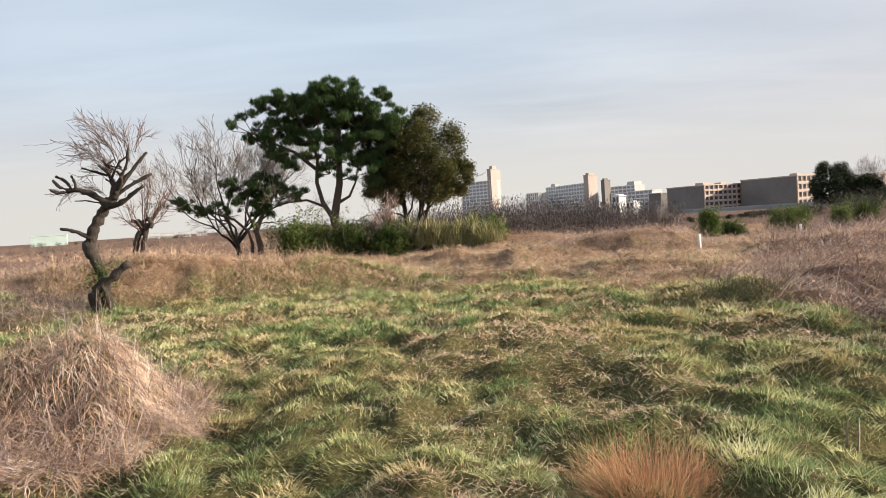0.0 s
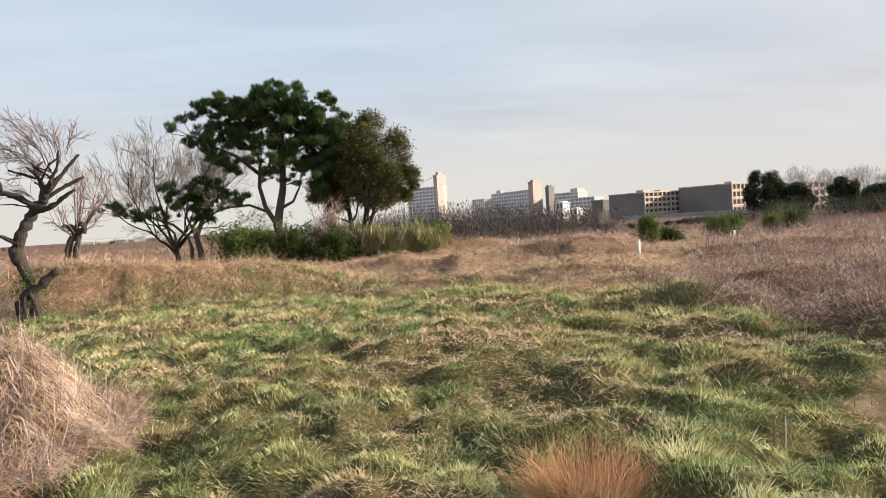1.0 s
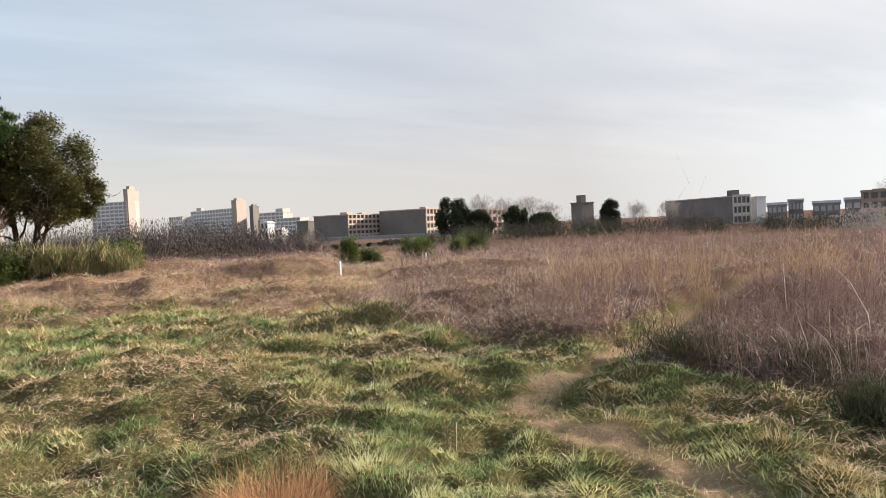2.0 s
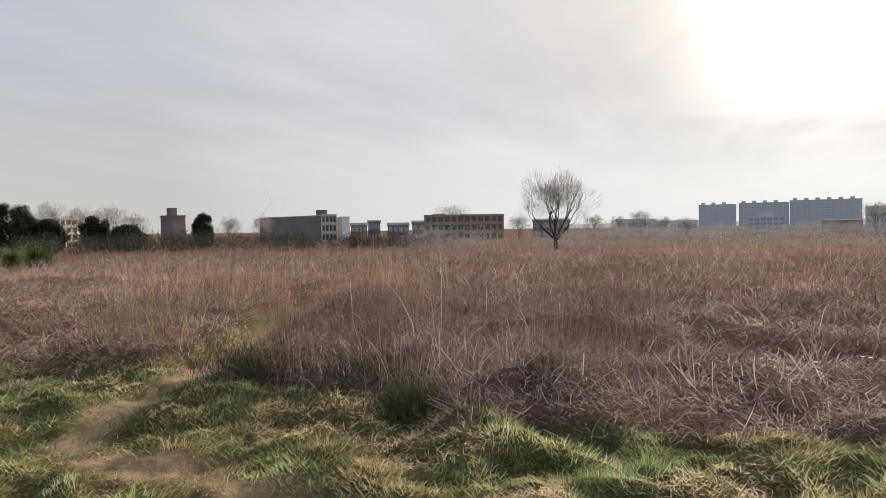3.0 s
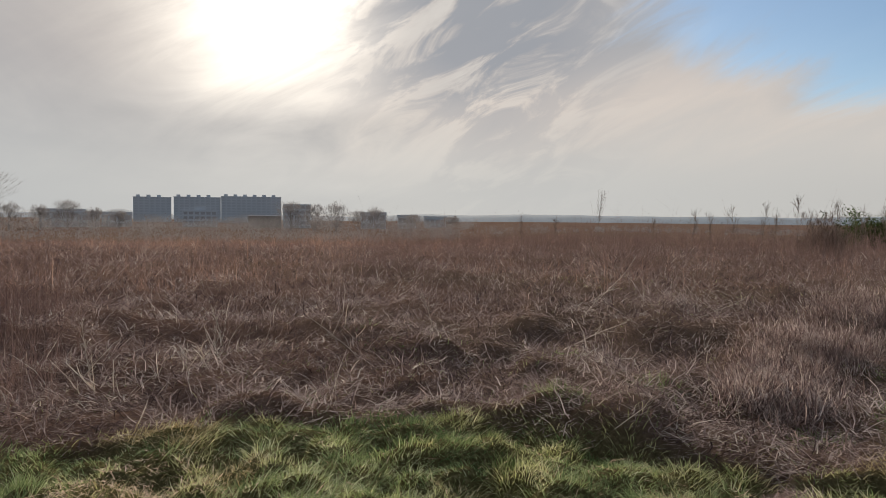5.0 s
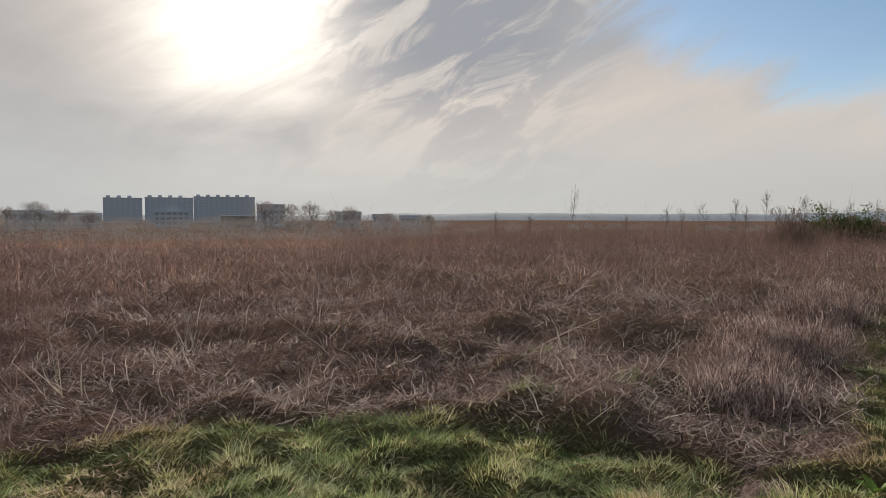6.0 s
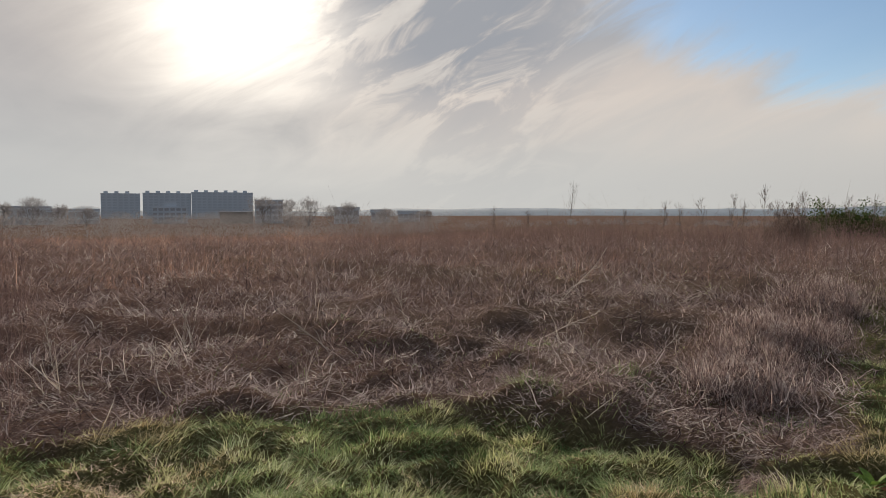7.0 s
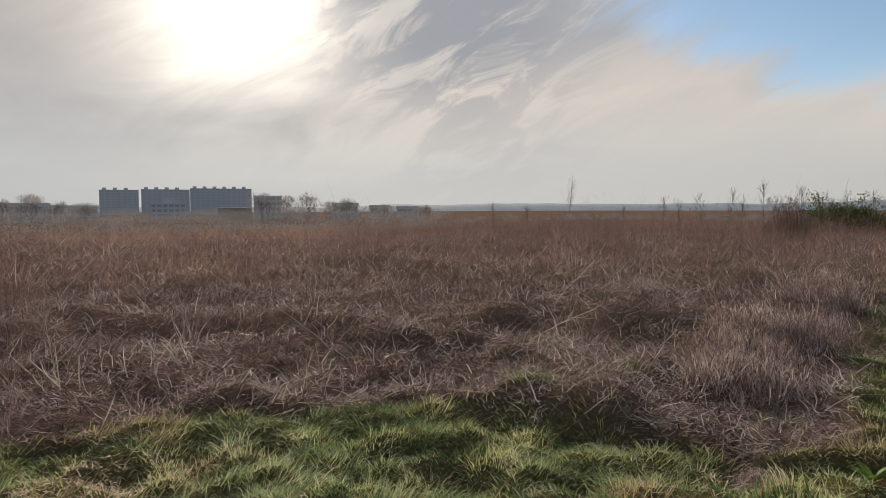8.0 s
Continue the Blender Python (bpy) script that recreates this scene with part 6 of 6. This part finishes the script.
def grass_tuft(at, radius, height, label, n, seed, material, name="grass_tuft", width=0.005, lean=0.5):
    rng = np.random.default_rng(seed)
    a, q = rng.uniform(0, 2 * np.pi, n), np.sqrt(rng.random(n)) * radius
    x, y = at[0] + q * np.cos(a), at[1] + q * np.sin(a)
    s = Stuff()
    l0 = np.abs(rng.normal(0, 0.42, n)) + lean * q / radius
    s.blades(np.stack([x, y, land(x, y) - 0.01], 1), a + rng.normal(0, 0.7, n), height * rng.uniform(0.3, 1.25, n), width * rng.uniform(0.6, 1.3, n), l0, l0 + rng.normal(0.15, 0.7, n), nseg=3,
             twist=rng.normal(0, 0.8, n), curl=rng.normal(0, 1.4, n))
    return tagged(new(name, s.mesh(name, material)), label, "dry grass", "single tufts", "stuff")


grass_tuft((1.02, 3.66), 0.28, 0.36, "fine rust-orange dead grass tuft", 1300, 211, ORANGE, width=0.0028, lean=0.7)
grass_tuft((1.02, 3.66), 0.36, 0.22, "low tangle of rust-orange dead grass", 1100, 215, ORANGE, width=0.003, lean=0.9)
grass_tuft((4.95, 2.05), 0.32, 0.30, "slumped grey clump of dead stalks", 260, 212, VINE, width=0.006, lean=1.1)
grass_tuft((6.05, 3.45), 0.55, 0.62, "pale broken stalks leaning at the weeds' edge", 70, 213, PALE, width=0.008, lean=0.3)
for k, (x, y, h, n) in enumerate([(8.8, -0.35, 0.42, 26), (7.0, 0.65, 0.45, 22), (7.45, 2.55, 0.5, 30), (7.4, 0.2, 0.4, 20), (6.7, 3.1, 0.5, 26), (8.2, 1.6, 0.4, 24), (8.1, -4.8, 0.35, 18)]):
    grass_tuft((x, y), 0.40, h, "broken bleached stalks standing in dark weeds", n, 270 + k, PALE, name="stalk_clump", width=0.014, lean=0.55)
grass_tuft((2.85, -3.1), 0.22, 0.20, "fresh broad-bladed green tuft", 420, 214, LUSH, width=0.011, lean=0.8)


def stake(x, y, h, lean, turn, label):
    s = thing("wooden_stake", ground_at(x, y), label, "stake", "stakes", turn)
    s.matrix_world = s.matrix_world @ pose(0, 0, 0, 0, lean, 0)
    part_of("stick", tube_mesh("stick", [(np.array([(0, 0, -0.1), (0.004, 0.003, h * 0.5), (0, 0, h)]), [0.008, 0.007, 0.005])], WOOD, 7), s)


stake(2.38, 4.05, 0.20, 4, 20, "thin grey wooden stake in the grass")
stake(2.33, 4.07, 0.17, -9, 70, "thin grey wooden stake leaning in the grass")


def tall_stalk(x, y, top, seed):
    """A dead giant weed: a straight stem with a spindle of short upright seed branches on top."""
    rng = np.random.default_rng(seed)
    z = float(land(x, y))
    s = thing("dry_stalk", (x, y, z), "tall dead weed stalk with a branching seed head", "weed", "tall dry stalks")
    H = top - z
    pts, rad = curve_line((0, 0, -0.1), (0, 0, 1), H, 0.008, 0.003, rng, 12, 0.05)
    part_of("stem", tube_mesh("stem", [(pts, rad)], TWIGBARK, 5), s)
    out = {}
    for k in range(26):
        t = rng.uniform(0.58, 0.98)
        j = int(t * 11)
        q = pts[j] + (pts[j + 1] - pts[j]) * (t * 11 - j)
        reach = H * 0.17 * math.sin(math.pi * min(1.0, (t - 0.50) / 0.55)) * rng.uniform(0.6, 1.2) + 0.04
        grow(out, q, spread(np.array([0, 0, 1.0]), rng.uniform(0.35, 0.8), rng), reach * 0.62, 0.003, 1, rng, 0.4, 0.7, (2, 4), 0.35)
    tagged(part_of("seed_head", tube_mesh("seed_head", [(p, np.maximum(r, 0.0022)) for ls in out.values() for p, r in ls], TWIGBARK, 3), s), kind="stuff")


def fallen_stalk(x, y, length, tilt, turn, seed, label):
    """A pale dead stalk leaning on the weeds, with broken side shoots."""
    rng = np.random.default_rng(seed)
    s = thing("leaning_stalk", ground_at(x, y), label, "weed", "leaning stalks", turn)
    t = radians(tilt)
    pts, rad = curve_line((0, 0, 0.02), (math.sin(t), 0, math.cos(t)), length, 0.0058, 0.003, rng, 9, 0.12)
    part_of("stem", tube_mesh("stem", [(pts, rad)], PALESTEM, 5), s)
    for k in range(9):
        j = rng.integers(2, len(pts) - 1)
        part_of("side_shoot", tube_mesh("side_shoot", [curve_line(pts[j], spread(np.array([math.sin(t), 0, math.cos(t)]), rng.uniform(0.4, 1.0), rng), rng.uniform(0.08, 0.25), 0.0034, 0.0022, rng, 4, 0.3)], PALESTEM, 4), s)


PALESTEM = solid("bleached_stem", (0.36, 0.29, 0.235), (0.60, 0.52, 0.44), 8.0, 0.6, 0.2, 60, spec=0.3)
for k, (x, y, length, tilt, turn) in enumerate([(10.3, -5.6, 1.25, 42, -100), (8.0, -4.1, 0.9, 62, -120), (9.4, -7.0, 1.0, 60, -90), (11.5, -8.2, 1.3, 66, -60), (7.4, -1.6, 0.7, 40, 80), (8.8, -0.2, 0.55, 15, 20), (8.9, -0.1, 0.5, 24, 200),
                                                (7.3, 0.9, 0.6, 10, 70), (7.2, 1.0, 0.5, 34, 250), (6.9, 2.3, 0.7, 20, 100), (6.6, 3.3, 0.8, 24, 60), (9.9, -3.0, 0.6, 30, 140), (12.0, -6.6, 1.2, 70, 170), (7.1, -5.2, 0.8, 72, -60)]):
    fallen_stalk(x, y, length, tilt, turn, 400 + k, "pale dead stalk leaning in the brown weeds")

for k, (x, y, top) in enumerate([(22.0, -11.9, 2.9), (20.2, -14.4, 2.2), (19.3, -15.4, 2.3), (18.8, -15.9, 2.45), (18.1, -16.7, 2.65), (17.3, -17.4, 2.5), (16.4, -18.3, 2.35), (17.6, -16.9, 2.2),
                                 (24.5, -10.2, 2.0), (26.0, -8.0, 1.9), (21.0, -13.5, 1.9), (19.8, -14.9, 2.1), (23.3, -11.0, 1.9), (16.9, -17.9, 2.3), (15.9, -18.6, 2.3), (18.5, -16.2, 2.2)]):
    tall_stalk(x, y, top, 300 + k)

for x, y, rx, h, mat_, lab, sd in [(9.75, 25.4, 0.46, 1.15, SHRUB, "small bright green shrub in the dry field", 221), (13.0, 25.9, 0.95, 1.0, SHRUB, "green shrub behind a marker post", 222), (16.4, 28.5, 0.5, 0.85, SHRUB, "low green shrub in dry weeds", 223),
                                   (18.6, 30.6, 1.0, 1.1, DARKSHRUB, "dark green shrub in dry weeds", 224), (11.2, 27.0, 0.7, 0.6, DARKSHRUB, "low dark shrub in dry weeds", 225)]:
    bush(ground_at(x, y), lab, rx, rx * 0.8, h, sd, mat_, n=420, per=12, size=0.075, group="field shrubs")
for x, y, rx, h, mat_, lab, sd in [(26.2, -25.6, 1.5, 1.75, TWIG, "bare grey-brown bush on the skyline", 231), (41.0, -44.5, 4.4, 1.9, DARKSHRUB, "dark green hedge-like bush", 232), (36.5, -48.5, 4.6, 2.1, DARKSHRUB, "dark green hedge-like bush at the field's end", 233)]:
    bush(ground_at(x, y), lab, rx, rx * 0.8, h, sd, mat_, n=260 if mat_ is TWIG else 900, per=16, size=0.22 if mat_ is TWIG else 0.20, blade=mat_ is TWIG, group="far bushes")

straw_heap(3.39, -3.38, 0.11, 0.09, "small round nest of dry brown stems", 1100, 241, VINE, 0.10)


def broad_leaf_plant(x, y, seed):
    """A dock with wide upright leaves, some turned red."""
    rng = np.random.default_rng(seed)
    p = thing("dock_plant", ground_at(x, y), "broad-leaved green weed with some reddened leaves", "plant")
    for k in range(11):
        a, L, w = rng.uniform(0, 2 * np.pi), rng.uniform(0.10, 0.17), rng.uniform(0.04, 0.06)
        lean, n = rng.uniform(0.3, 0.9), 7
        V, Q = [], []
        q = np.zeros(3)
        for i in range(n + 1):
            t = i / n
            ww = w * (0.12 + 1.0 * math.sin(math.pi * min(1.0, 0.12 + 0.88 * t)) ** 0.8) / 2
            side = np.array([-math.sin(a), math.cos(a), 0.0])
            V += [q - side * ww + (0, 0, ww * 0.35), q, q + side * ww + (0, 0, ww * 0.35)]
            th = lean + 0.9 * t
            q = q + np.array([math.cos(a) * math.sin(th), math.sin(a) * math.sin(th), math.cos(th)]) * L / n
        for i in range(n):
            Q += [(3 * i, 3 * i + 1, 3 * i + 4, 3 * i + 3), (3 * i + 1, 3 * i + 2, 3 * i + 5, 3 * i + 4)]
        part_of("leaf", mesh_of("leaf", V, [Q], DOCKRED if k in (2, 7) else DOCK, True), p, "reddened leaf" if k in (2, 7) else "")


DOCK = blade_material("dock_leaf", [(0.0, (0.08, 0.16, 0.03)), (1.0, (0.20, 0.29, 0.07))], clump=0.3, rough=0.45)
DOCKRED = blade_material("red_dock_leaf", [(0.0, (0.30, 0.10, 0.06)), (1.0, (0.42, 0.20, 0.11))], clump=0.3, rough=0.5)
broad_leaf_plant(3.16, -3.92, 251)

for x, y, rx, h, lab, sd in [(5.35, 4.75, 0.75, 0.12, "low dark bramble bank at the path's edge", 261), (5.75, 3.75, 0.6, 0.12, "dark bramble clump under dead weeds", 262), (5.15, 2.75, 0.35, 0.22, "dark rounded grass clump", 263),
                             (4.3, 10.0, 0.8, 0.12, "dark green bramble mound in the grass", 264)]:
    bush(ground_at(x, y, -0.04), lab, rx, rx * 0.75, h, sd, BRAMBLE, n=240, per=12, size=0.10, blade=True, group="bramble clumps", name="bramble")

for k, (x, y, rx, h) in enumerate([(5.15, -4.75, 0.60, 0.16), (5.95, -5.55, 0.70, 0.26), (6.85, -6.75, 0.75, 0.32), (7.75, -8.0, 0.85, 0.36), (8.9, -9.5, 0.95, 0.40), (10.2, -11.2, 1.1, 0.44)]):
    bush(ground_at(x, y, -0.05), "tangled bank of dead brown vines beside a grassy strip", rx, rx * 0.8, h, 500 + k, VINE, n=300, per=13, size=0.15, blade=True, group="weed banks", name="weed_bank")
for k, (x, y, r, h) in enumerate([(7.9, -4.2, 0.16, 0.14), (6.3, -3.2, 0.20, 0.12), (5.6, -3.9, 0.22, 0.12), (5.3, -2.9, 0.22, 0.12), (6.6, -1.0, 0.16, 0.13), (6.2, 1.9, 0.25, 0.16), (4.4, -4.5, 0.22, 0.12)]):
    grass_tuft((x, y), r, h, "small green grass tuft among dead vines", 260, 520 + k, LUSH, width=0.006, lean=0.8)
